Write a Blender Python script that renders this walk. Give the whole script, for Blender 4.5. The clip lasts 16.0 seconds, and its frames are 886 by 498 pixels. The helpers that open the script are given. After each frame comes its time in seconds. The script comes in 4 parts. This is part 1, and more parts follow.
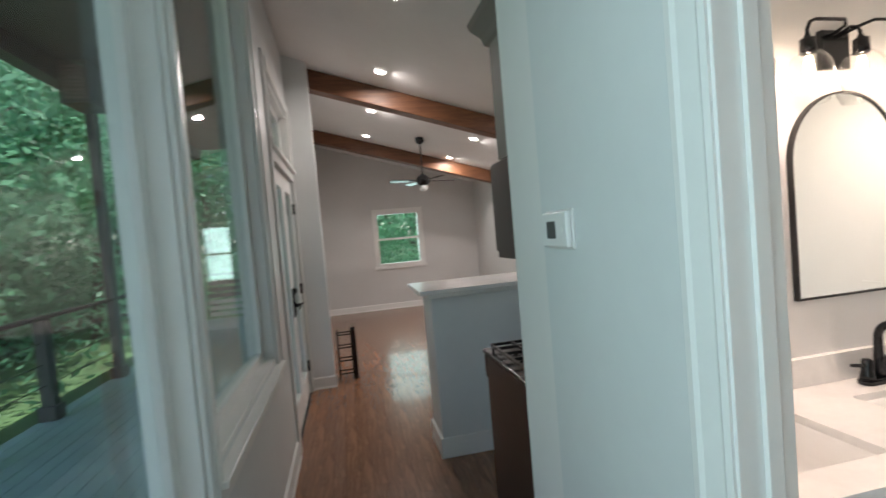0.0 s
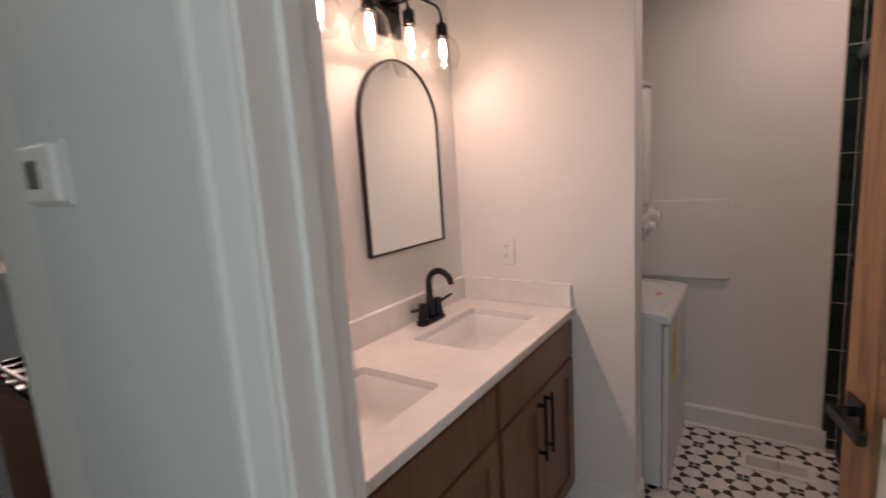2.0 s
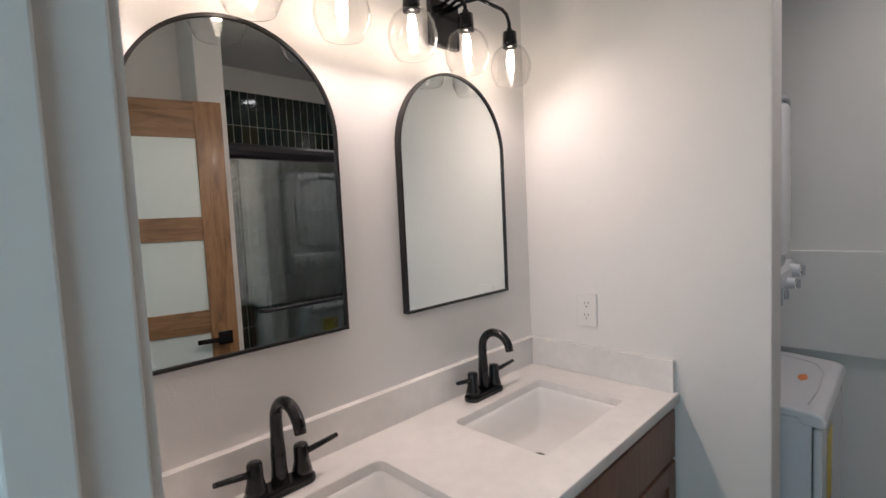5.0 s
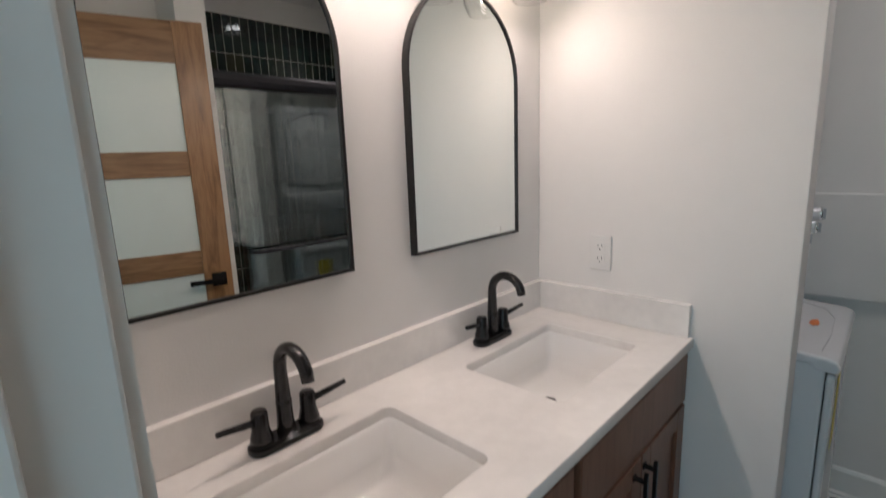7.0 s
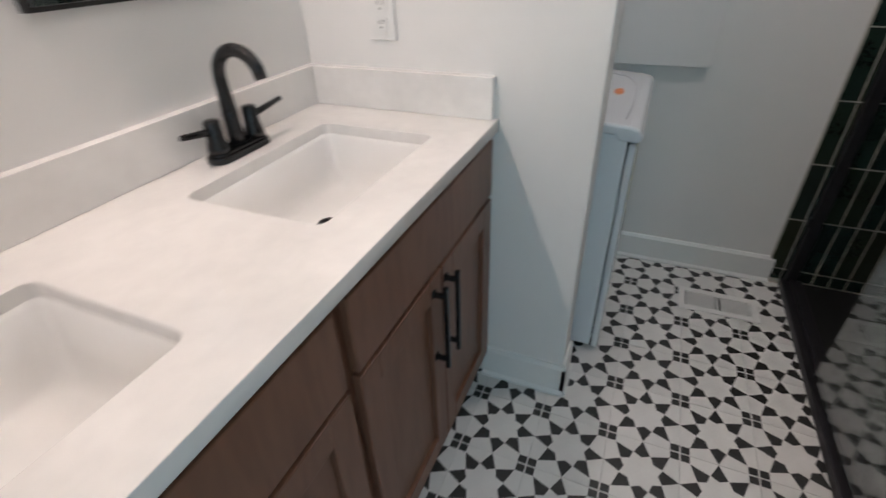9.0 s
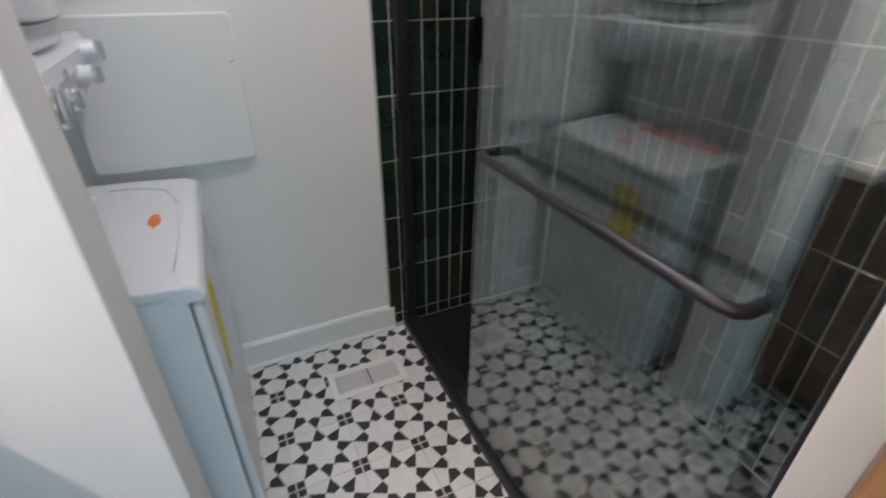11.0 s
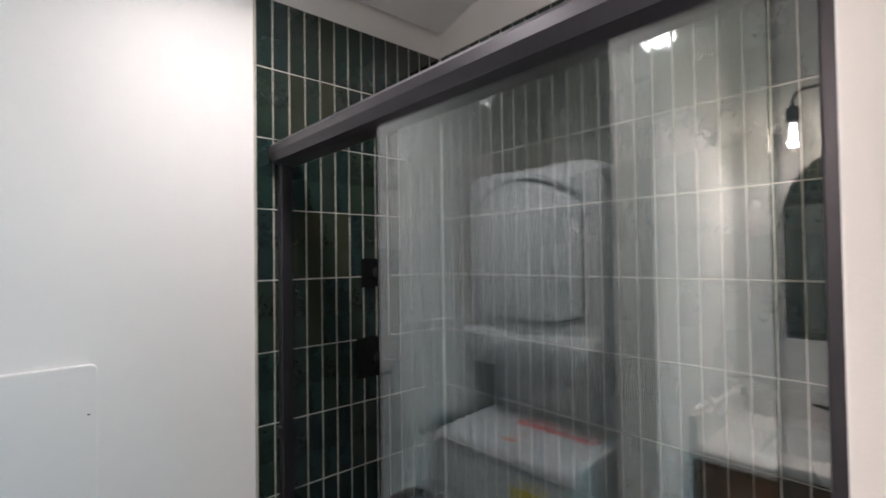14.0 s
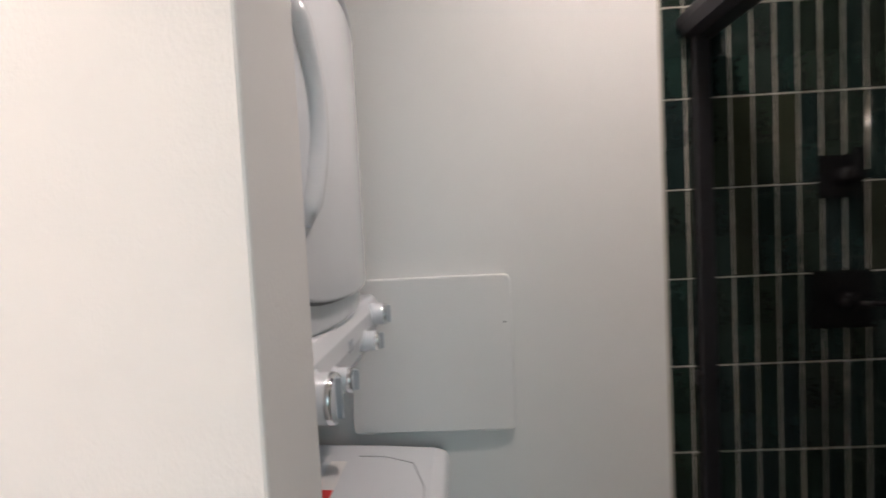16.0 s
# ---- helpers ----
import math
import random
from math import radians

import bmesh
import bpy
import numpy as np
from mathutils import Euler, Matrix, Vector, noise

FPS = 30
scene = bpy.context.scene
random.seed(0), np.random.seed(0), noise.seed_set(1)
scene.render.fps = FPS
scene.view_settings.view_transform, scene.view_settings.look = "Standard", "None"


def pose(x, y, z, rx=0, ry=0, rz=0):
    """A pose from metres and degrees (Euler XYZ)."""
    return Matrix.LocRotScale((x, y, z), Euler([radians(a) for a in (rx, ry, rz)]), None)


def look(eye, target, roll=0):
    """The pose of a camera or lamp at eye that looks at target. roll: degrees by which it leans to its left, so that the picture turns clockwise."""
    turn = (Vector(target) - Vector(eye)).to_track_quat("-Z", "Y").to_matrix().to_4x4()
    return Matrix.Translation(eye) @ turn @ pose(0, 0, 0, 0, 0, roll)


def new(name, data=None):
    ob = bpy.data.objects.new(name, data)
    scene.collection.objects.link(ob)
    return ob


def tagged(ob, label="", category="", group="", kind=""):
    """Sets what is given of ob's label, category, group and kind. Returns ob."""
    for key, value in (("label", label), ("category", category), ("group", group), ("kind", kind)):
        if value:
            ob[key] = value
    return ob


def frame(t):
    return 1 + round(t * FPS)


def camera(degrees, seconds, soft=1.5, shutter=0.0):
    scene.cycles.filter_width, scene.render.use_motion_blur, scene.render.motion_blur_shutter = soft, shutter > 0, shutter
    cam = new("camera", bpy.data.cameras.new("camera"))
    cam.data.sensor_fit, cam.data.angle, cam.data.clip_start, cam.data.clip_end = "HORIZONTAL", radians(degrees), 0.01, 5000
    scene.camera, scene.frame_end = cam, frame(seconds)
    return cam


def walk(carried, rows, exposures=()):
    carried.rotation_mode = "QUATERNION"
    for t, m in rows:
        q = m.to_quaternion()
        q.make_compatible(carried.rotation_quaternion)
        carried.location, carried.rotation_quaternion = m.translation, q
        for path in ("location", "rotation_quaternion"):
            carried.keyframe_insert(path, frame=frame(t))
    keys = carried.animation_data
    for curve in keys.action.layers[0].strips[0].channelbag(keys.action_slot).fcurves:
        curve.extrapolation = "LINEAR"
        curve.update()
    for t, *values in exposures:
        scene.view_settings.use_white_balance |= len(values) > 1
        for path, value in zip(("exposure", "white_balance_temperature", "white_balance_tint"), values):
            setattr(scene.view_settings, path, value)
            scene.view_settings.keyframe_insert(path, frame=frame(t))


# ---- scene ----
cam = camera(86.4, 16.0, shutter=0.5)
PATH = [
    (0, (0.044, -0.001, 1.497), (0.452, 1.956, 1.42), -4.9),
    (0.5, (0.038, 0.162, 1.5), (0.784, 2.016, 1.426), -5.0),
    (1, (0.066, 0.253, 1.477), (1.183, 1.907, 1.342), -4.8),
    (1.5, (0.18, 0.232, 1.445), (1.626, 1.595, 1.224), -4.3),
    (2, (0.31, 0.188, 1.431), (1.95, 1.289, 1.12), -3.7),
    (2.5, (0.487, 0.253, 1.386), (2.196, 1.229, 1.031), -4.5),
    (3, (0.594, 0.255, 1.378), (2.263, 1.297, 1.021), -5.5),
    (3.5, (0.64, 0.191, 1.372), (2.219, 1.375, 1.047), -5.5),
    (4, (0.65, 0.203, 1.386), (2.121, 1.535, 1.137), -4.8),
    (6.3, (0.684, 0.417, 1.457), (2.108, 1.817, 1.359), -1.8),
    (6.5, (0.687, 0.413, 1.452), (2.111, 1.806, 1.281), -1.8),
    (7, (0.692, 0.408, 1.408), (2.108, 1.768, 1.029), -2.1),
    (7.5, (0.711, 0.418, 1.353), (2.109, 1.708, 0.733), -2.3),
    (8, (0.776, 0.408, 1.291), (2.155, 1.584, 0.445), -2.4),
    (8.5, (0.88, 0.414, 1.246), (2.297, 1.4, 0.237), -2.6),
    (9, (1.059, 0.463, 1.229), (2.583, 1.15, 0.132), -2.2),
    (9.5, (1.224, 0.484, 1.23), (2.839, 0.812, 0.096), -2.4),
    (10, (1.408, 0.402, 1.241), (3.032, 0.329, 0.089), -2.2),
    (12.3, (1.525, 0.354, 1.411), (2.919, -0.972, 0.866), -0.1),
    (12.5, (1.537, 0.38, 1.418), (2.913, -1.003, 0.976), -0.1),
    (13, (1.521, 0.385, 1.423), (2.915, -1.035, 1.221), -1.0),
    (13.5, (1.537, 0.419, 1.46), (2.938, -1.007, 1.404), -0.9),
    (14, (1.54, 0.425, 1.474), (3.037, -0.901, 1.514), -0.8),
    (14.5, (1.566, 0.403, 1.449), (3.239, -0.694, 1.489), -0.6),
    (15, (1.624, 0.401, 1.405), (3.47, -0.368, 1.368), -0.8),
    (15.5, (1.683, 0.405, 1.357), (3.651, 0.058, 1.269), -1.7),
    (16, (1.803, 0.409, 1.349), (3.799, 0.485, 1.258), -2.9),
]
walk(cam, [(t, look(eye, target, roll)) for t, eye, target, roll in PATH],
     exposures=[(0, 0.65, 6500, 17), (0.6, 0.35, 6900, 25), (1.2, 0.05, 8000, 42), (2.0, -0.2, 7500, 36), (2.6, -0.05, 6400, 28), (3.5, 0.0, 6000, 18),
                (6.5, -0.2, 6000, 16), (8, 0.05, 5900, 13), (9.2, 0.35, 5900, 14), (10, 0.55, 5900, 16), (12.5, 1.3, 5500, 12), (13.5, 1.15, 5800, 14),
                (15, 1.0, 5500, 13), (16, 0.7, 6200, 17)])

# ---- world and light ----
world = bpy.data.worlds.new("sky")
scene.world = world
world.use_nodes = True
wn = world.node_tree.nodes
sky = wn.new("ShaderNodeTexSky")
sky.sky_type, sky.sun_disc = 'NISHITA', False
sky.sun_elevation, sky.sun_rotation = radians(52), radians(153)
world.node_tree.links.new(sky.outputs[0], wn["Background"].inputs[0])
wn["Background"].inputs[1].default_value = 0.15
sun = new("sun", bpy.data.lights.new("sun", 'SUN'))
sun.data.energy, sun.data.angle, sun.data.color = 5.0, radians(0.5), (1, 0.95, 0.86)
sun.matrix_world = look((3.0, -6, 9.5), (0, 0, 0))

BULB_WATTS, BULB_COLOUR, CEILING_WATTS = 0.95, (1.0, 0.80, 0.665), 4.7


def lamp(name, kind, place, watts, colour, size, target=None, size_y=None):
    ob = new(name, bpy.data.lights.new(name, kind))
    ob.data.energy, ob.data.color = watts, colour
    if kind == 'AREA':
        ob.data.shape, ob.data.size, ob.data.size_y = 'RECTANGLE', size, size_y or size
        ob.matrix_world = look(place, target)
    else:
        ob.data.shadow_soft_size = size
        ob.location = place
    return ob


# daylight in the window openings
lamp("window_daylight", 'AREA', (1.15, 9.72, 1.43), 4, (0.74, 0.97, 0.95), 0.8, (1.15, 8, 1.3), 1.0)
lamp("window_daylight", 'AREA', (-0.56, -0.33, 1.7), 16.5, (0.76, 0.96, 1.0), 1.9, (1, -0.33, 1.5), 2.0)

# ---- materials ----


def material(name, colour, rough=0.5, metal=0.0, vary=0.06, scale=8.0, bump=0.0, bump_scale=60.0, coat=0.0, stretch=(1, 1, 1), spec=0.5, random_tint=0.0):
    m = bpy.data.materials.new(name)
    m.use_nodes = True
    n, l = m.node_tree.nodes, m.node_tree.links
    p = n["Principled BSDF"]
    p.inputs["Roughness"].default_value, p.inputs["Metallic"].default_value = rough, metal
    p.inputs["Coat Weight"].default_value = coat
    p.inputs["Specular IOR Level"].default_value = spec
    co, mp = n.new("ShaderNodeTexCoord"), n.new("ShaderNodeMapping")
    mp.inputs["Scale"].default_value = stretch
    l.new(co.outputs["Object"], mp.inputs[0])
    a, b = n.new("ShaderNodeTexNoise"), n.new("ShaderNodeTexNoise")
    a.inputs["Scale"].default_value, a.inputs["Detail"].default_value = scale, 6
    b.inputs["Scale"].default_value, b.inputs["Detail"].default_value = scale * 9, 3
    l.new(mp.outputs[0], a.inputs[0]), l.new(mp.outputs[0], b.inputs[0])
    mix = n.new("ShaderNodeMath")
    mix.operation = 'MULTIPLY_ADD'
    mix.inputs[1].default_value = 0.35
    l.new(b.outputs[0], mix.inputs[0]), l.new(a.outputs[0], mix.inputs[2])
    ramp = n.new("ShaderNodeValToRGB")
    ramp.color_ramp.elements[0].position, ramp.color_ramp.elements[1].position = 0.35, 0.95
    lo = [max(c * (1 - vary * 1.5), 0) for c in colour]
    hi = [min(c * (1 + vary), 1) for c in colour]
    ramp.color_ramp.elements[0].color, ramp.color_ramp.elements[1].color = (*lo, 1), (*hi, 1)
    l.new(mix.outputs[0], ramp.inputs[0])
    out = ramp.outputs[0]
    if random_tint:
        info, hsv, mr = n.new("ShaderNodeObjectInfo"), n.new("ShaderNodeHueSaturation"), n.new("ShaderNodeMapRange")
        mr.inputs["To Min"].default_value, mr.inputs["To Max"].default_value = 1 - random_tint, 1 + random_tint
        l.new(info.outputs["Random"], mr.inputs["Value"]), l.new(mr.outputs[0], hsv.inputs["Value"])
        l.new(out, hsv.inputs["Color"])
        out = hsv.outputs[0]
    l.new(out, p.inputs["Base Color"])
    if bump:
        t, bp = n.new("ShaderNodeTexNoise"), n.new("ShaderNodeBump")
        t.inputs["Scale"].default_value, t.inputs["Detail"].default_value = bump_scale, 4
        bp.inputs["Strength"].default_value, bp.inputs["Distance"].default_value = bump, 0.004
        l.new(mp.outputs[0], t.inputs[0]), l.new(t.outputs[0], bp.inputs["Height"]), l.new(bp.outputs[0], p.inputs["Normal"])
    return m


def wood(name, dark, light, rough=0.4, along=(1, 12, 12), scale=3.0, coat=0.0, random_tint=0.0):
    m = material(name, light, rough, coat=coat, stretch=along, scale=scale, bump=0.08, bump_scale=30, random_tint=random_tint)
    n, l = m.node_tree.nodes, m.node_tree.links
    ramp = [x for x in n if x.bl_idname == "ShaderNodeValToRGB"][0]
    ramp.color_ramp.elements[0].color = (*dark, 1)
    ramp.color_ramp.elements[0].position, ramp.color_ramp.elements[1].position = 0.45, 0.8
    noise_a = [x for x in n if x.bl_idname == "ShaderNodeTexNoise"][0]
    noise_a.inputs["Distortion"].default_value = 1.6
    return m


def glass(name, tint=(0.93, 0.97, 0.96), face=0.045):
    """Thin clear glass: it lets light through and mirrors more at a slant."""
    m = bpy.data.materials.new(name)
    m.use_nodes = True
    n, l = m.node_tree.nodes, m.node_tree.links
    tr, gl, lw, mx = n.new("ShaderNodeBsdfTransparent"), n.new("ShaderNodeBsdfGlossy"), n.new("ShaderNodeLayerWeight"), n.new("ShaderNodeMixShader")
    pw, ma = n.new("ShaderNodeMath"), n.new("ShaderNodeMath")
    tr.inputs[0].default_value = (*tint, 1)
    gl.inputs["Roughness"].default_value = 0.0
    lw.inputs[0].default_value = 0.5
    pw.operation, ma.operation = 'POWER', 'MULTIPLY_ADD'
    pw.inputs[1].default_value = 5.0
    ma.inputs[1].default_value, ma.inputs[2].default_value = 0.9, face
    l.new(lw.outputs["Facing"], pw.inputs[0]), l.new(pw.outputs[0], ma.inputs[0]), l.new(ma.outputs[0], mx.inputs[0])
    l.new(tr.outputs[0], mx.inputs[1]), l.new(gl.outputs[0], mx.inputs[2])
    l.new(mx.outputs[0], n["Material Output"].inputs[0])
    return m


def glow(name, colour, strength):
    m = bpy.data.materials.new(name)
    m.use_nodes = True
    p = m.node_tree.nodes["Principled BSDF"]
    p.inputs["Emission Color"].default_value, p.inputs["Emission Strength"].default_value = (*colour, 1), strength
    return m


PAINT = material("white_wall_paint", (0.80, 0.785, 0.765), 0.6, vary=0.02, scale=2, bump=0.12, bump_scale=220)
HALL_PAINT = material("hall_wall_paint", (0.70, 0.72, 0.715), 0.45, vary=0.03, scale=2, bump=0.12, bump_scale=220)
LIVING_PAINT = material("living_room_paint", (0.62, 0.62, 0.61), 0.6, vary=0.03, scale=2, bump=0.1, bump_scale=200)
TRIM = material("white_trim_gloss", (0.80, 0.80, 0.78), 0.3, vary=0.03, scale=5, bump=0.05, bump_scale=90)
CEIL = material("ceiling_paint", (0.78, 0.78, 0.77), 0.8, vary=0.03, scale=1.5, bump=0.15, bump_scale=160)
QUARTZ = material("white_quartz", (0.82, 0.80, 0.775), 0.22, vary=0.09, scale=4, spec=0.5)
CERAMIC = material("white_ceramic", (0.84, 0.83, 0.81), 0.08, vary=0.02, scale=3)
CABINET = wood("brown_stained_maple", (0.145, 0.064, 0.037), (0.185, 0.088, 0.053), 0.38, (9, 9, 1.0), 2.5)
BLACK = material("matte_black_metal", (0.012, 0.012, 0.013), 0.17, 0.25, vary=0.15, scale=20)
BLACK_GLOSS = material("black_lacquer_frame", (0.015, 0.014, 0.014), 0.4, 0.2, vary=0.1, scale=20)
PEWTER = material("dark_grey_aluminium", (0.055, 0.052, 0.058), 0.38, 0.75, vary=0.1, scale=14)
CHROME = material("chrome", (0.8, 0.8, 0.8), 0.08, 1.0, vary=0.02)
APPLIANCE = material("white_enamel", (0.74, 0.76, 0.79), 0.22, vary=0.02, scale=4, coat=0.3)
APPLIANCE_GREY = material("grey_plastic_trim", (0.45, 0.47, 0.50), 0.35, vary=0.04, scale=9)
PLASTIC = material("white_plastic", (0.80, 0.79, 0.77), 0.3, vary=0.02, scale=8)
DARK = material("dark_slot", (0.02, 0.02, 0.02), 0.6, vary=0.1)
GROUT = material("pale_grout", (0.46, 0.43, 0.37), 0.85, vary=0.12, scale=12, bump=0.2, bump_scale=150)
FLOOR_GROUT = material("grey_floor_grout", (0.60, 0.59, 0.57), 0.85, vary=0.12, scale=12)
TILE_WHITE = material("printed_tile_white", (0.74, 0.73, 0.71), 0.42, vary=0.05, scale=14, bump=0.05, bump_scale=60, random_tint=0.04)
TILE_BLACK = material("printed_tile_black", (0.028, 0.027, 0.027), 0.45, vary=0.3, scale=40)
SHOWER_FLOOR = material("black_shower_pan", (0.012, 0.012, 0.012), 0.4, vary=0.2, scale=14)
BULB = glow("warm_filament_glow", (1.0, 0.80, 0.58), 38)
DOWNLIGHT = glow("downlight_glow", (1.0, 0.95, 0.88), 14)
CLEAR = glass("clear_window_glass", (0.95, 0.99, 0.985))
SHOWER_GLASS = glass("shower_glass", (0.95, 0.975, 0.965), 0.155)
SHADE_GLASS = glass("clear_shade_glass", (0.985, 0.985, 0.985), 0.03)
FROST = material("frosted_glass", (0.70, 0.76, 0.74), 0.35, vary=0.02, scale=3)
OAK_DOOR = wood("stained_knotty_door_wood", (0.15, 0.070, 0.028), (0.33, 0.175, 0.080), 0.34, (11, 11, 1.1), 2.2, coat=0.2)
OAK_RAIL = wood("stained_door_rail_wood", (0.16, 0.078, 0.034), (0.30, 0.165, 0.080), 0.34, (1.1, 11, 11), 2.2, coat=0.2)
PLANK = wood("red_oak_floor", (0.13, 0.056, 0.028), (0.26, 0.125, 0.066), 0.24, (14, 1.2, 14), 2.2, coat=0.3, random_tint=0.10)
BEAM = wood("stained_beam", (0.085, 0.032, 0.014), (0.17, 0.070, 0.030), 0.5, (1.0, 10, 10), 2.0)
TAUPE = material("taupe_cabinet_paint", (0.17, 0.145, 0.125), 0.4, vary=0.05, scale=6)
BLACK_STEEL = material("black_stainless", (0.035, 0.026, 0.024), 0.3, 0.6, vary=0.1, scale=5)
DECK = material("grey_deck_paint", (0.42, 0.54, 0.62), 0.5, vary=0.12, scale=3, bump=0.1, bump_scale=40)
POST = material("dark_porch_paint", (0.05, 0.05, 0.052), 0.5, vary=0.15, scale=8)
GRASS = material("lawn", (0.085, 0.16, 0.065), 0.9, vary=0.45, scale=1.3, bump=0.6, bump_scale=25)
BARK = material("bark", (0.10, 0.085, 0.07), 0.9, vary=0.4, scale=6, bump=0.8, bump_scale=25)
LEAF = material("leaf_green", (0.13, 0.31, 0.20), 0.45, vary=0.4, scale=1.2)
LEAF_DARK = material("leaf_deep_green", (0.065, 0.17, 0.10), 0.5, vary=0.4, scale=1.2)
for leaf in (LEAF, LEAF_DARK):                # light shines through the leaves
    ln, ll = leaf.node_tree.nodes, leaf.node_tree.links
    tl, ms = ln.new("ShaderNodeBsdfTranslucent"), ln.new("ShaderNodeMixShader")
    ms.inputs[0].default_value = 0.5
    tl.inputs[0].default_value = (0.30, 0.70, 0.44, 1)
    ll.new(ln["Principled BSDF"].outputs[0], ms.inputs[1]), ll.new(tl.outputs[0], ms.inputs[2]), ll.new(ms.outputs[0], ln["Material Output"].inputs[0])
ORANGE = material("orange_sticker", (0.75, 0.22, 0.05), 0.5, vary=0.1)
SEAM = material("grey_rubber_seam", (0.16, 0.165, 0.175), 0.6, vary=0.1)
RED = material("red_label", (0.72, 0.04, 0.04), 0.5, vary=0.05)
YELLOW = material("yellow_energy_label", (0.75, 0.62, 0.10), 0.5, vary=0.05)

# the wall tiles: handmade glaze from blue-green to olive, tile by tile
GLAZE = material("dark_green_glaze", (0.014, 0.026, 0.022), 0.07, vary=0.5, scale=9, bump=0.16, bump_scale=20, coat=0.5)
gn, gl_ = GLAZE.node_tree.nodes, GLAZE.node_tree.links
g_info, g_ramp, g_mix = gn.new("ShaderNodeObjectInfo"), gn.new("ShaderNodeValToRGB"), gn.new("ShaderNodeMixRGB")
g_ramp.color_ramp.elements[0].color, g_ramp.color_ramp.elements[1].color = (0.013, 0.027, 0.028, 1), (0.046, 0.044, 0.022, 1)
for spot, tint in ((0.35, (0.014, 0.029, 0.024)), (0.6, (0.026, 0.032, 0.020)), (0.82, (0.013, 0.024, 0.030))):
    g_ramp.color_ramp.elements.new(spot).color = (*tint, 1)
g_mix.inputs[0].default_value = 0.62
gl_.new(g_info.outputs["Random"], g_ramp.inputs[0])
g_base = gn["Principled BSDF"].inputs["Base Color"]
gl_.new(g_base.links[0].from_socket, g_mix.inputs[1]), gl_.new(g_ramp.outputs[0], g_mix.inputs[2]), gl_.new(g_mix.outputs[0], g_base)

# the mirror
MIRROR = bpy.data.materials.new("silvered_mirror")
MIRROR.use_nodes = True
mp_ = MIRROR.node_tree.nodes["Principled BSDF"]
mp_.inputs["Base Color"].default_value, mp_.inputs["Metallic"].default_value, mp_.inputs["Roughness"].default_value = (0.86, 0.90, 0.885, 1), 1.0, 0.0

# ---- mesh tools ----


def add_box(bm, a, b, index=0):
    x0, y0, z0 = a
    x1, y1, z1 = b
    v = [bm.verts.new(c) for c in ((x0, y0, z0), (x1, y0, z0), (x1, y1, z0), (x0, y1, z0), (x0, y0, z1), (x1, y0, z1), (x1, y1, z1), (x0, y1, z1))]
    for f in ((3, 2, 1, 0), (4, 5, 6, 7), (0, 1, 5, 4), (1, 2, 6, 5), (2, 3, 7, 6), (3, 0, 4, 7)):
        bm.faces.new([v[i] for i in f]).material_index = index


def add_tube(bm, points, radius, n=12, closed=False, caps=True, index=0):
    pts = [Vector(p) for p in points]
    radii = radius if isinstance(radius, (list, tuple)) else [radius] * len(pts)
    rings, up = [], None
    for i, p in enumerate(pts):
        d = (pts[min(i + 1, len(pts) - 1)] - pts[max(i - 1, 0)]).normalized()
        if up is None:
            up = d.orthogonal().normalized()
        up = (up - d * up.dot(d)).normalized()
        side = d.cross(up)
        rings.append([bm.verts.new(p + radii[i] * (math.cos(2 * math.pi * k / n) * up + math.sin(2 * math.pi * k / n) * side)) for k in range(n)])
    for a, b in zip(rings, rings[1:]):
        for k in range(n):
            f = bm.faces.new((a[k], a[(k + 1) % n], b[(k + 1) % n], b[k]))
            f.smooth, f.material_index = True, index
    if caps:
        bm.faces.new(rings[0][::-1]).material_index = index
        bm.faces.new(rings[-1]).material_index = index


def add_lathe(bm, profile, centre, n=24, axis='z', index=0):
    """profile: (radius, height) from the bottom up."""
    c = Vector(centre)
    rings = []
    for r, h in profile:
        ring = []
        for k in range(n):
            a = 2 * math.pi * k / n
            p = (r * math.cos(a), r * math.sin(a), h)
            if axis == 'y':
                p = (p[0], h, p[1])
            elif axis == 'x':
                p = (h, p[0], p[1])
            ring.append(bm.verts.new(c + Vector(p)))
        rings.append(ring)
    for a, b in zip(rings, rings[1:]):
        for k in range(n):
            f = bm.faces.new((a[k], a[(k + 1) % n], b[(k + 1) % n], b[k]))
            f.smooth, f.material_index = True, index


def add_prism(bm, outline, axis, lo, hi, index=0):
    """An outline of 2D points drawn out along an axis from lo to hi."""
    def at(p, h):
        return {'x': (h, p[0], p[1]), 'y': (p[0], h, p[1]), 'z': (p[0], p[1], h)}[axis]
    a = [bm.verts.new(at(p, lo)) for p in outline]
    b = [bm.verts.new(at(p, hi)) for p in outline]
    k = len(outline)
    for i in range(k):
        bm.faces.new((a[i], a[(i + 1) % k], b[(i + 1) % k], b[i])).material_index = index
    bm.faces.new(a[::-1]).material_index = index
    bm.faces.new(b).material_index = index


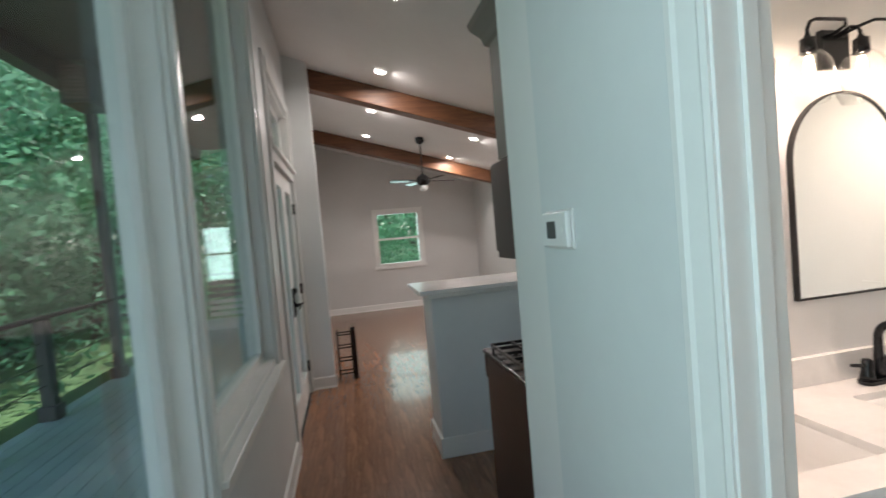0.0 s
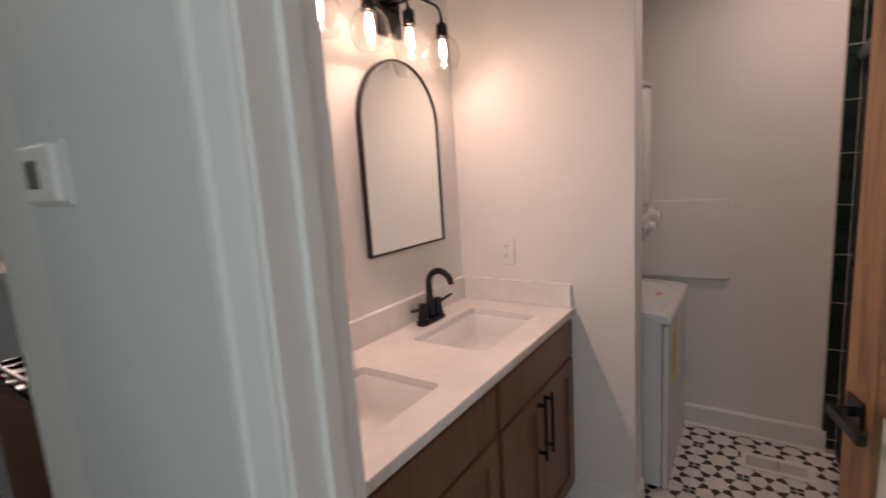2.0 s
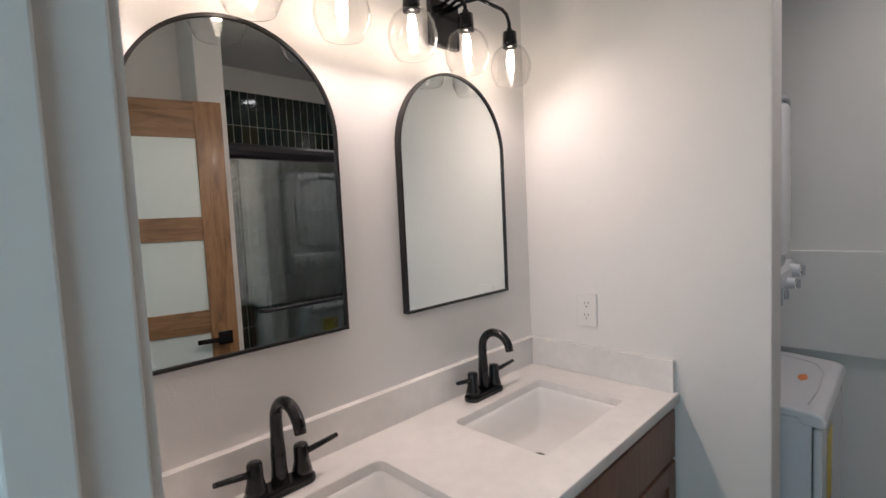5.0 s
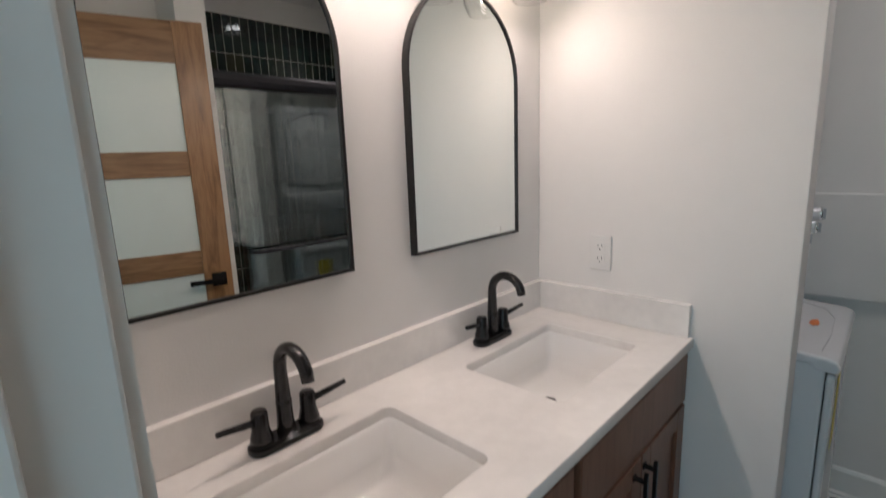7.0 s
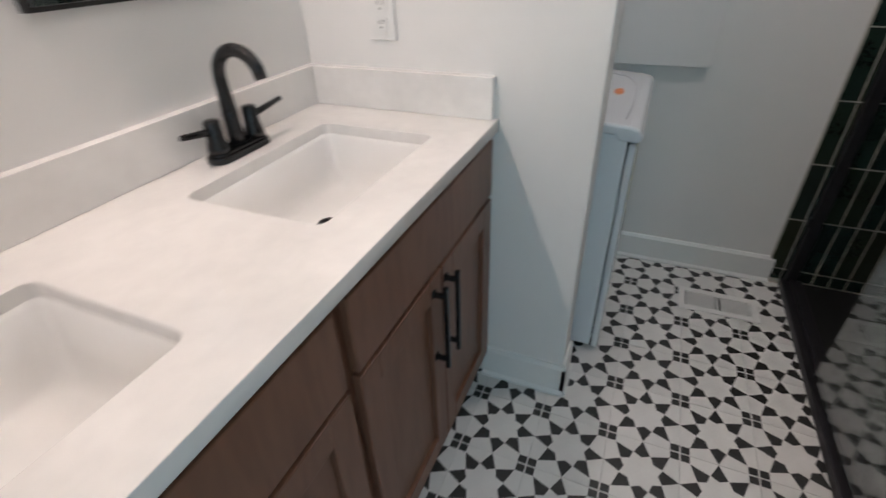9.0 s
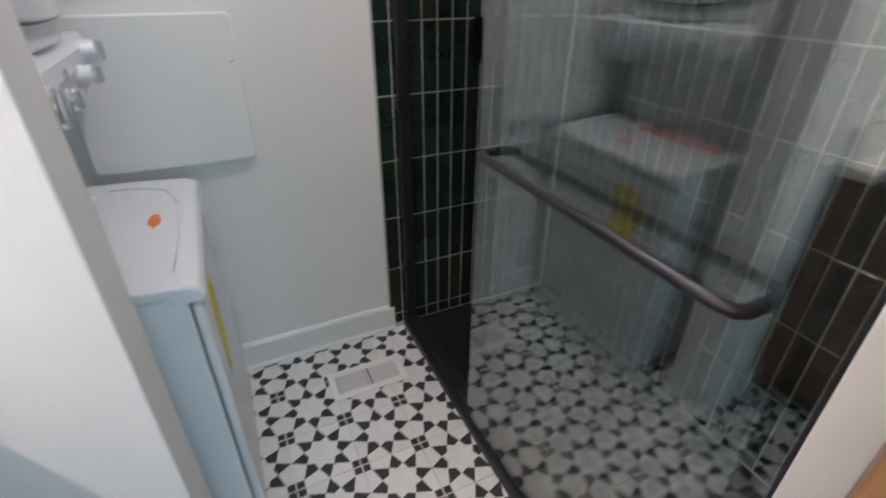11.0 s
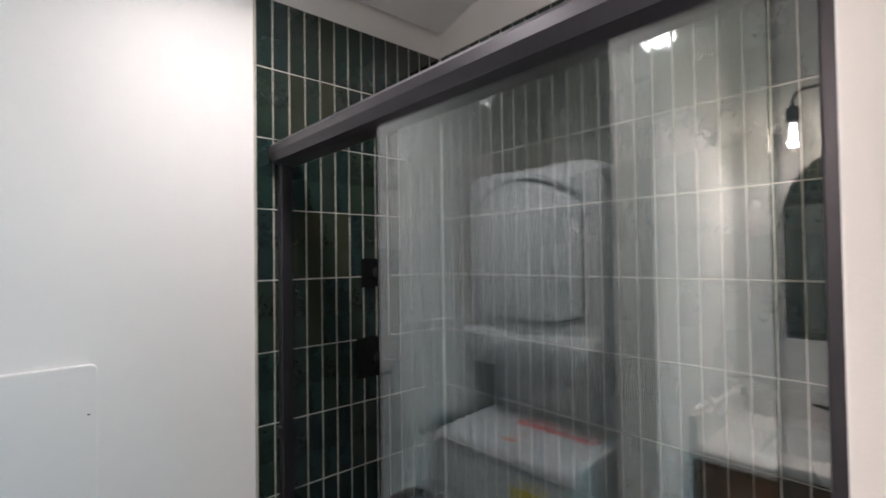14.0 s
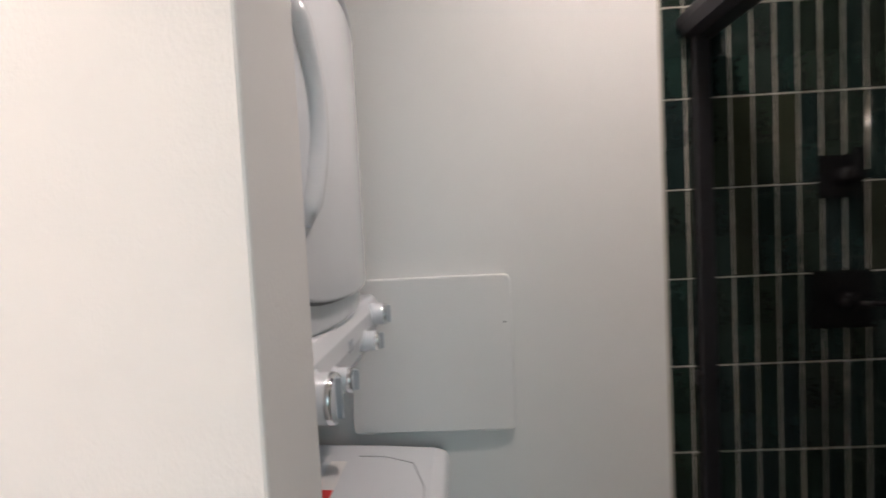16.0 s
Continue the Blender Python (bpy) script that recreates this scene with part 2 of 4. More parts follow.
def finish(name, bm, mats, parent=None, bevel=0.0, segments=2, smooth=False, solid=0.0):
    bmesh.ops.recalc_face_normals(bm, faces=bm.faces[:])
    me = bpy.data.meshes.new(name)
    bm.to_mesh(me)
    bm.free()
    for m in (mats if isinstance(mats, (list, tuple)) else [mats]):
        me.materials.append(m)
    if smooth:
        for p in me.polygons:
            p.use_smooth = True
    ob = new(name, me)
    if solid:
        s = ob.modifiers.new("thickness", 'SOLIDIFY')
        s.thickness = solid
    if bevel:
        b = ob.modifiers.new("bevel", 'BEVEL')
        b.width, b.segments, b.limit_method, b.angle_limit = bevel, segments, 'ANGLE', radians(40)
    if parent:
        ob.parent = parent
        ob.matrix_parent_inverse = parent.matrix_basis.inverted()
    return ob


def boxes(name, items, mats, parent=None, bevel=0.002, **kw):
    bm = bmesh.new()
    for it in items:
        add_box(bm, it[0], it[1], it[2] if len(it) > 2 else 0)
    return finish(name, bm, mats, parent, bevel, **kw)


def base(name, place, label, category, group=""):
    ob = new(name)
    ob.empty_display_size = 0.1
    ob.location = place
    return tagged(ob, label, category, group)


def structure(name, items, mats, label, bevel=0.0, category="wall"):
    return tagged(boxes(name, items, mats, bevel=bevel), label, category, kind="structure")


def arc(cx, cz, r, a0, a1, n):
    return [(cx + r * math.cos(radians(a0 + (a1 - a0) * i / n)), cz + r * math.sin(radians(a0 + (a1 - a0) * i / n))) for i in range(n + 1)]

# ---- bathroom structure ----
XE, YM, YS, XW = 3.017, 1.31, -0.105, 0.722      # east wall, mirror wall, shower front line, inner west wall
CEIL_Z = 2.46
structure("wall_north", [((0.625, YM, 0), (3.20, 1.56, 3.4))], PAINT, "smooth off-white painted wall behind the vanity")
structure("wall_east", [((XE, -1.15, 0), (3.20, YM, 2.6))], PAINT, "smooth off-white painted wall beside the laundry")
structure("wall_wing", [((2.127, 0.555, 0), (2.247, YM, CEIL_Z))], PAINT, "short white wing wall between vanity and laundry", 0.003)
structure("wall_west", [((0.625, -3.2, 0), (XW, -0.235, 3.4)), ((0.625, -0.235, 2.09), (XW, 0.642, 3.4)), ((0.625, 0.642, 0), (XW, YM, 3.4))], [HALL_PAINT],
          "painted wall with the bathroom doorway in it")
structure("wall_south", [((XW, -0.46, 0), (1.49, -0.34, 2.6))], PAINT, "white wall behind the open door")
structure("wall_shower_end", [((1.49, -0.98, 0), (1.619, YS - 0.012, 2.6))], PAINT, "white end wall of the shower alcove", 0.003)
structure("wall_shower_back", [((1.619, -1.15, 0), (XE, -0.875, 2.6))], PAINT, "white wall above the shower tiles")
structure("ceiling", [((XW, -1.15, CEIL_Z), (XE, YM, CEIL_Z + 0.1))], CEIL, "plain white bathroom ceiling", category="ceiling")
floor = structure("floor", [((XW - 0.115, -0.42, -0.12), (3.1, YM, -0.010))], FLOOR_GROUT, "bathroom floor of black and white star-patterned tiles", category="floor")


def baseboard(name, run, axis, face, out, hi=0.118):
    """A board along x or y: the wall's face and the side it stands out to."""
    t = 0.013 * out
    outline = [(face, 0), (face + t, 0), (face + t, hi - 0.012), (face + t * 0.5, hi), (face, hi)]
    bm = bmesh.new()
    if axis == 'y':
        add_prism(bm, outline, 'y', *run)
    else:
        add_prism(bm, outline, 'x', *run)
    q = 0.022 * out
    add_prism(bm, [(face, 0), (face + q, 0), (face + q, 0.008), (face + t, 0.017), (face, 0.017)], axis, *run)
    return tagged(finish(name, bm, TRIM), "white painted wooden baseboard", "baseboard", kind="structure")


baseboard("baseboard", (YS - 0.02, 0.50), 'y', XE, -1)
baseboard("baseboard", (0.542, 0.81), 'y', 2.127, -1)
baseboard("baseboard", (2.114, 2.247), 'x', 0.555, -1)
baseboard("baseboard", (1.49, 1.619), 'x', YS - 0.012, 1)

# door casing and jambs of the doorway
JN, JS, HEAD = 0.622, -0.225, 2.07
boxes_jamb = [((0.618, JN, 0), (0.729, 0.642, HEAD)), ((0.618, -0.235, 0), (0.729, JS, HEAD)), ((0.618, -0.235, HEAD), (0.729, 0.642, 2.09)),
              ((0.665, JN - 0.010, 0), (0.695, JN, HEAD)), ((0.665, JS, 0), (0.695, JS + 0.010, HEAD))]
tagged(boxes("door_jamb", boxes_jamb, TRIM, bevel=0.002), "white painted door jamb with stop", "door frame", kind="structure")
bm = bmesh.new()
for side, x in ((-1, 0.625), (1, XW)):
    prof = [(x, 0), (x + 0.013 * side, 0), (x + 0.015 * side, 0.012), (x + 0.012 * side, 0.020), (x + 0.013 * side, 0.062), (x + 0.017 * side, 0.072), (x + 0.015 * side, 0.088), (x, 0.088)]
    add_prism(bm, [(px, JN + 0.006 + w) for px, w in prof], 'z', 0, HEAD + 0.09)
    add_prism(bm, [(px, JS - 0.006 - w) for px, w in prof], 'z', 0, HEAD + 0.09)
    add_box(bm, (min(x, x + 0.016 * side), JS + 0.002, HEAD + 0.004), (max(x, x + 0.016 * side), JN - 0.002, HEAD + 0.088))
tagged(finish("door_casing", bm, TRIM), "moulded white door casing", "trim", kind="structure")


# ---- open door ----
def panel_door():
    """A door of wood stiles and rails with four frosted panes, hinged at the origin, along x."""
    w, h, t = 0.80, 1.995, 0.035
    door = base("door", (0, 0, 0), "open stained wooden door with frosted glass panes", "door")
    for x in (0.0, w - 0.115):
        boxes("stile", [((x, -t / 2, 0.01), (x + 0.115, t / 2, h))], OAK_DOOR, door, 0.003)
    edges = [(0.012, 0.20), (0.515, 0.62), (0.94, 1.045), (1.37, 1.475), (1.83, h - 0.002)]
    for lo, hi in edges:
        boxes("rail", [((0.115, -t / 2 + 0.002, lo), (w - 0.115, t / 2 - 0.002, hi))], OAK_RAIL, door, 0.002)
    for (a, lo), (hi, b) in zip(edges, edges[1:]):
        boxes("pane", [((0.113, -0.004, lo - 0.002), (w - 0.113, 0.004, hi + 0.002))], FROST, door, 0)
    for s in (1, -1):
        bm = bmesh.new()
        add_box(bm, (w - 0.085, min(s * t / 2, s * (t / 2 + 0.008)), 0.878), (w - 0.025, max(s * t / 2, s * (t / 2 + 0.008)), 0.938))
        add_tube(bm, [(w - 0.055, s * t / 2, 0.908), (w - 0.055, s * (t / 2 + 0.045), 0.908)], 0.010)
        add_box(bm, (w - 0.175, min(s * (t / 2 + 0.035), s * (t / 2 + 0.05)), 0.898), (w - 0.043, max(s * (t / 2 + 0.035), s * (t / 2 + 0.05)), 0.919))
        tagged(finish("handle", bm, BLACK, door, 0.002), "matte black lever handle")
    for z in (0.25, 1.05, 1.80):
        bm = bmesh.new()
        add_tube(bm, [(-0.006, t / 2 + 0.004, z - 0.045), (-0.006, t / 2 + 0.004, z + 0.045)], 0.006)
        tagged(finish("hinge", bm, BLACK, door), "black hinge barrel")
    return door


panel_door().matrix_basis = pose(0.774, -0.205, 0, 0, 0, 15.0)


# ---- vanity ----
X0, X1, YF, TOP = XW + 0.002, 2.125, 0.784, 0.868
van = base("vanity_cabinet", (1.42, 1.05, 0), "brown stained double vanity cabinet with shaker doors", "vanity")
CF = 0.812                                    # face of the carcass
boxes("body", [((X0, CF, 0.095), (1.440, YM - 0.002, TOP - 0.20)), ((1.452, CF, 0.095), (X1 - 0.002, YM - 0.002, TOP - 0.20)),
               ((X0, CF, TOP - 0.2), (X0 + 0.02, YM - 0.002, TOP - 0.034)), ((X1 - 0.022, CF, TOP - 0.2), (X1 - 0.002, YM - 0.002, TOP - 0.034)),
               ((X0, CF, TOP - 0.2), (X1 - 0.002, CF + 0.02, TOP - 0.034))], CABINET, van, 0.001)
boxes("plinth", [((X0, CF + 0.05, 0.0), (X1 - 0.004, YM - 0.004, 0.093))], CABINET, van, 0)


def front(name, x0, x1, z0, z1, parent, shaker=True):
    y = CF - 0.019
    if not shaker:
        return boxes(name, [((x0, y, z0), (x1, CF - 0.001, z1))], CABINET, parent, 0.003)
    r = 0.057
    return boxes(name, [((x0, y, z0), (x0 + r, CF - 0.001, z1)), ((x1 - r, y, z0), (x1, CF - 0.001, z1)), ((x0 + r, y, z0), (x1 - r, CF - 0.001, z0 + r)),
                        ((x0 + r, y, z1 - r), (x1 - r, CF - 0.001, z1)), ((x0 + r, y + 0.011, z0 + r), (x1 - r, CF - 0.001, z1 - r))], CABINET, parent, 0.0022)


def pull(x, z0, z1, parent):
    bm = bmesh.new()
    y = CF - 0.019
    add_box(bm, (x - 0.005, y - 0.034, z0 - 0.012), (x + 0.005, y - 0.024, z1 + 0.012))
    for z in (z0 + 0.012, z1 - 0.012):
        add_box(bm, (x - 0.005, y - 0.026, z - 0.005), (x + 0.005, y + 0.001, z + 0.005))
        add_box(bm, (x - 0.008, y - 0.004, z - 0.008), (x + 0.008, y + 0.001, z + 0.008))
    return tagged(finish("handle", bm, BLACK, parent, 0.0015), "matte black bar pull")


for a, b in ((X0 + 0.012, 1.432), (1.462, X1 - 0.016)):
    mid = (a + b) / 2 - 0.004
    front("drawer_front", a, b, 0.675, 0.822, van, shaker=False)
    d1 = front("cabinet_door", a, mid - 0.002, 0.108, 0.663, van)
    d2 = front("cabinet_door", mid + 0.002, b, 0.108, 0.663, van)
    pull(mid - 0.048, 0.44, 0.64, d1)
    pull(mid + 0.014, 0.44, 0.64, d2)

SINKS = [(0.880, 1.303), (1.553, 1.974)]
SY0, SY1 = 0.887, 1.180


def rounded(x0, y0, x1, y1, r, n=5):
    pts = []
    for cx, cy, a in ((x1 - r, y1 - r, 0), (x0 + r, y1 - r, 90), (x0 + r, y0 + r, 180), (x1 - r, y0 + r, 270)):
        pts += arc(cx, cy, r, a, a + 90, n)
    return pts


# the counter: one slab with two rounded cut-outs
cu = bpy.data.curves.new("counter_outline", 'CURVE')
cu.dimensions, cu.fill_mode, cu.extrude, cu.bevel_depth, cu.bevel_resolution = '2D', 'BOTH', 0.0135, 0.0015, 2
for outline in ([(X0 + .002, YF + .002), (X1 - .002, YF + .002), (X1 - .002, YM - .003), (X0 + .002, YM - .003)], *[rounded(a, SY0, b, SY1, 0.022) for a, b in SINKS]):
    sp = cu.splines.new('POLY')
    sp.points.add(len(outline) - 1)
    for p, (x, y) in zip(sp.points, outline):
        p.co = (x, y, 0, 1)
    sp.use_cyclic_u = True
tmp = new("counter_tmp", cu)
tmp.location = (0, 0, TOP - 0.015)
me = bpy.data.meshes.new_from_object(tmp.evaluated_get(bpy.context.evaluated_depsgraph_get()))
bpy.data.objects.remove(tmp)
me.materials.clear()
me.materials.append(QUARTZ)
counter = tagged(new("countertop", me), "white veined quartz countertop with two sink cut-outs", "countertop")
counter.location = (0, 0, TOP - 0.015)
boxes("backsplash", [((X0, YM - 0.020, TOP + 0.0005), (2.1290, YM + 0.002, TOP + 0.098))], QUARTZ, counter, 0.0015)
boxes("side_splash", [((X1 - 0.020, YF + 0.012, TOP + 0.0005), (2.1290, YM - 0.0205, TOP + 0.098))], QUARTZ, counter, 0.0015)


DRAIN_DY = 0.015


def basin(x0, x1):
    s = base("sink", ((x0 + x1) / 2, 1.04, TOP - 0.17), "rectangular white ceramic undermount sink with black drain", "sink", "sinks in the vanity")
    bm = bmesh.new()
    cx, cy = (x0 + x1) / 2, (SY0 + SY1) / 2
    loops = []
    for inset, z, r in ((-0.012, -0.0305, 0.03), (-0.004, -0.0305, 0.026), (0.004, -0.036, 0.026), (0.012, -0.10, 0.03), (0.022, -0.135, 0.035), (0.045, -0.148, 0.04), (0.10, -0.153, 0.03)):
        loops.append([bm.verts.new((x, y, TOP + z)) for x, y in rounded(x0 + inset, SY0 + inset, x1 - inset, SY1 - inset, r)])
    for a, b in zip(loops, loops[1:]):
        for k in range(len(a)):
            bm.faces.new((a[k], a[(k + 1) % len(a)], b[(k + 1) % len(a)], b[k])).smooth = True
    bm.faces.new(loops[-1])
    finish("bowl", bm, CERAMIC, s, solid=-0.008)
    bm = bmesh.new()
    add_lathe(bm, [(0.0, 0.003), (0.013, 0.003), (0.014, 0.006), (0.022, 0.006), (0.024, 0.001), (0.024, -0.001)], (cx, cy + DRAIN_DY, TOP - 0.1445), 20)
    tagged(finish("drain", bm, BLACK, s), "black pop-up drain")
    return s


for a, b in SINKS:
    basin(a, b)


def faucet(x, y):
    f = base("faucet", (x, y, TOP), "matte black two-handle gooseneck faucet on the counter", "faucet", "faucets on the vanity")
    bm = bmesh.new()
    add_prism(bm, rounded(x - 0.078, y - 0.026, x + 0.078, y + 0.026, 0.024), 'z', TOP, TOP + 0.014)
    add_prism(bm, rounded(x - 0.074, y - 0.022, x + 0.074, y + 0.022, 0.021), 'z', TOP + 0.0135, TOP + 0.020)
    finish("base_plate", bm, BLACK, f, 0.003)
    bm = bmesh.new()
    pts = [(x, y, TOP + 0.018), (x, y, TOP + 0.05), (x, y, TOP + 0.152)]
    pts += [(x, y - 0.052 + 0.052 * math.cos(radians(a)), TOP + 0.152 + 0.052 * math.sin(radians(a))) for a in range(12, 165, 12)]
    end = pts[-1]
    pts.append((x, end[1] - 0.004, end[2] - 0.018))
    add_tube(bm, pts, [0.019, 0.016] + [0.0125] * (len(pts) - 3) + [0.0115], 16)
    add_lathe(bm, [(0.0155, 0), (0.0155, 0.012), (0.0125, 0.014)], (x, y, TOP + 0.075), 16)
    finish("spout", bm, BLACK, f)
    for s in (-1, 1):
        bm = bmesh.new()
        hx = x + s * 0.051
        add_lathe(bm, [(0.0, 0), (0.0225, 0), (0.021, 0.012), (0.0165, 0.03), (0.0155, 0.062), (0.013, 0.066), (0, 0.066)], (hx, y, TOP + 0.018), 18)
        add_tube(bm, [(hx, y, TOP + 0.062), (hx + s * 0.03, y - 0.006, TOP + 0.068), (hx + s * 0.083, y - 0.014, TOP + 0.078)], [0.0075, 0.007, 0.0055], 10)
        finish("handle", bm, BLACK, f)
    return f


faucet(1.085, 1.235)
faucet(1.755, 1.235)


# ---- arched mirrors, lights, outlet ----
def arched_mirror(x0, x1, z0, z1):
    cx, r = (x0 + x1) / 2, (x1 - x0) / 2
    m = base("mirror", (cx, YM, z0), "arched wall mirror in a thin black frame", "mirror", "mirrors over the vanity")

    def outline(inset):
        return [(x1 - inset, z0 + inset), *arc(cx, z1 - r, r - inset, 0, 180, 32), (x0 + inset, z0 + inset)]
    bm = bmesh.new()
    a, b = outline(0), outline(0.007)
    loops = [[bm.verts.new((x, y, z)) for x, z in o] for o, y in ((a, YM - 0.001), (a, YM - 0.021), (b, YM - 0.021), (b, YM - 0.012))]
    for p, q in zip(loops, loops[1:]):
        for k in range(len(p)):
            bm.faces.new((p[k], p[(k + 1) % len(p)], q[(k + 1) % len(p)], q[k]))
    finish("frame", bm, BLACK_GLOSS, m)
    bm = bmesh.new()
    add_prism(bm, outline(0.0068), 'y', YM - 0.016, YM - 0.002)
    tagged(finish("mirror_glass", bm, MIRROR, m), "clear silvered glass")
    return m


arched_mirror(0.858, 1.314, 1.160, 1.853)
arched_mirror(1.508, 1.971, 1.160, 1.853)


def vanity_light(cx):
    v = base("vanity_light", (cx, YM, 2.0), "black three-bulb vanity light with clear glass shades, lit", "wall lamp", "lights over the mirrors")
    y = YM - 0.10
    boxes("backplate", [((cx - 0.058, YM - 0.024, 1.925), (cx + 0.058, YM - 0.001, 2.055))], BLACK, v, 0.004)
    for i, dx in enumerate((-0.208, 0.0, 0.208)):
        bm = bmesh.new()
        sx = cx + dx
        if dx:
            s = 1 if dx > 0 else -1
            pts = [(cx + s * 0.02, YM - 0.02, 2.035), (cx + s * 0.03, y + 0.02, 2.045), (cx + s * 0.06, y, 2.055), (sx - s * 0.035, y, 2.055),
                   (sx - s * 0.012, y, 2.046), (sx, y, 2.022), (sx, y, 1.995)]
        else:
            pts = [(cx, YM - 0.02, 2.03), (cx, y + 0.03, 2.045), (cx, y + 0.008, 2.035), (cx, y, 2.015), (cx, y, 1.995)]
        add_tube(bm, pts, 0.0055, 10)
        finish("arm", bm, BLACK, v)
        bm = bmesh.new()
        add_lathe(bm, [(0.0, 0.045), (0.008, 0.045), (0.010, 0.036), (0.021, 0.032), (0.0225, 0.0), (0.0225, -0.014), (0.0, -0.014)], (sx, y, 1.962), 20)
        finish("socket", bm, BLACK, v)
        bm = bmesh.new()
        add_lathe(bm, [(0.024, 0.002), (0.034, -0.004), (0.049, -0.018), (0.060, -0.040), (0.064, -0.064), (0.061, -0.088), (0.050, -0.112), (0.047, -0.117)], (sx, y, 1.952), 28)
        tagged(finish("shade", bm, SHADE_GLASS, v, solid=0.002), "clear glass bell shade")
        bm = bmesh.new()
        add_lathe(bm, [(0.0, -0.080), (0.008, -0.077), (0.012, -0.066), (0.012, -0.036), (0.009, -0.020), (0.008, -0.012)], (sx, y, 1.950), 16)
        tagged(finish("bulb", bm, BULB, v), "glowing warm bulb")
        lamp("bulb_light", 'AREA', (sx, y - 0.004, 1.862), BULB_WATTS, BULB_COLOUR, 0.03, (sx, y - 0.45, 1.0))
    return v


vanity_light(1.085)
vanity_light(1.712)


def outlet(y, z):
    o = base("wall_outlet", (2.127, y, z - 0.057), "white duplex wall outlet above the counter", "outlet")
    boxes("plate", [((2.1195, y - 0.036, z - 0.057), (2.1265, y + 0.036, z + 0.057))], PLASTIC, o, 0.003)
    for dz in (-0.020, 0.020):
        bm = bmesh.new()
        add_prism(bm, [(y + a, z + dz + b) for a, b in rounded(-0.0165, -0.0145, 0.0165, 0.0145, 0.010, 4)], 'x', 2.1175, 2.121)
        tagged(finish("socket", bm, PLASTIC, o, 0.0006), "white receptacle face")
        boxes("slot", [((2.1170, y - 0.0075, z + dz + 0.000), (2.1177, y - 0.0055, z + dz + 0.009)), ((2.1170, y + 0.0055, z + dz + 0.000), (2.1177, y + 0.0075, z + dz + 0.008)),
                       ((2.1170, y - 0.002, z + dz - 0.010), (2.1177, y + 0.002, z + dz - 0.006))], DARK, o, 0)
    return o


outlet(1.076, 1.088)

# access panel on the east wall
acc = base("access_panel", (XE, 0.5, 0.82), "flat white painted access panel on the wall", "access panel")
bm = bmesh.new()
add_prism(bm, rounded(0.288, 0.822, 0.712, 1.224, 0.018), 'x', XE - 0.020, XE - 0.001)
finish("panel", bm, PAINT, acc, 0.004)
boxes("screw", [((XE - 0.0205, 0.305, 1.10), (XE - 0.0195, 0.309, 1.104))], DARK, acc, 0)


# floor register
reg = base("floor_register", (2.78, 0.07, 0), "white steel floor vent register set in the tiles", "vent")
rx0, rx1, ry0, ry1 = 2.705, 2.845, -0.070, 0.210
boxes("frame", [((rx0, ry0, 0), (rx1, ry0 + 0.025, 0.006)), ((rx0, ry1 - 0.025, 0), (rx1, ry1, 0.006)), ((rx0, ry0 + 0.025, 0), (rx0 + 0.025, ry1 - 0.025, 0.006)),
                ((rx1 - 0.025, ry0 + 0.025, 0), (rx1, ry1 - 0.025, 0.006)), ((rx0 + 0.025, 0.066, 0), (rx1 - 0.025, 0.074, 0.0055))], PLASTIC, reg, 0.0015)
for k in range(26):
    y = ry0 + 0.030 + k * 0.0087
    if abs(y - 0.07) > 0.006:
        boxes("slat", [((rx0 + 0.025, y - 0.0029, 0.001), (rx1 - 0.025, y + 0.0029, 0.0048))], PLASTIC, reg, 0)
boxes("duct", [((rx0 + 0.02, ry0 + 0.02, 0.0002), (rx1 - 0.02, ry1 - 0.02, 0.0009))], PEWTER, reg, 0)

# ---- stacked washer and dryer ----
WX0, WX1 = 2.385, 2.985
wash = base("stacked_washer_dryer", (2.685, 0.85, 0), "white stacked washer and dryer in the alcove", "washer dryer")
boxes("washer_body", [((WX0, 0.484, 0.02), (WX1, 1.20, 0.780))], APPLIANCE, wash, 0.006)
boxes("washer_front", [((WX0 + 0.002, 0.460, 0.012), (WX1 - 0.002, 0.481, 0.755))], APPLIANCE, wash, 0.008, segments=3)
for x in (WX0 + 0.05, WX1 - 0.09):
    for y in (0.54, 1.10):
        boxes("washer_foot", [((x, y, 0), (x + 0.04, y + 0.04, 0.02))], DARK, wash, 0)
bm = bmesh.new()
add_prism(bm, [(0.453, 0.762), (0.450, 0.780), (0.458, 0.798), (0.485, 0.806), (0.60, 0.814), (0.78, 0.822), (1.20, 0.822), (1.20, 0.781), (0.52, 0.781), (0.51, 0.762)], 'x', WX0 - 0.003, WX1 + 0.003)
finish("washer_top", bm, APPLIANCE, wash, 0.008, segments=3)
bm = bmesh.new()
path = [(2.44, 0.500), (2.60, 0.492), (2.80, 0.497), (2.90, 0.53), (2.925, 0.60), (2.925, 0.66)]


def lid_z(y):
    return 0.806 + (y - 0.485) * 0.0696 if y < 0.6 else 0.814 + (y - 0.60) * 0.0444


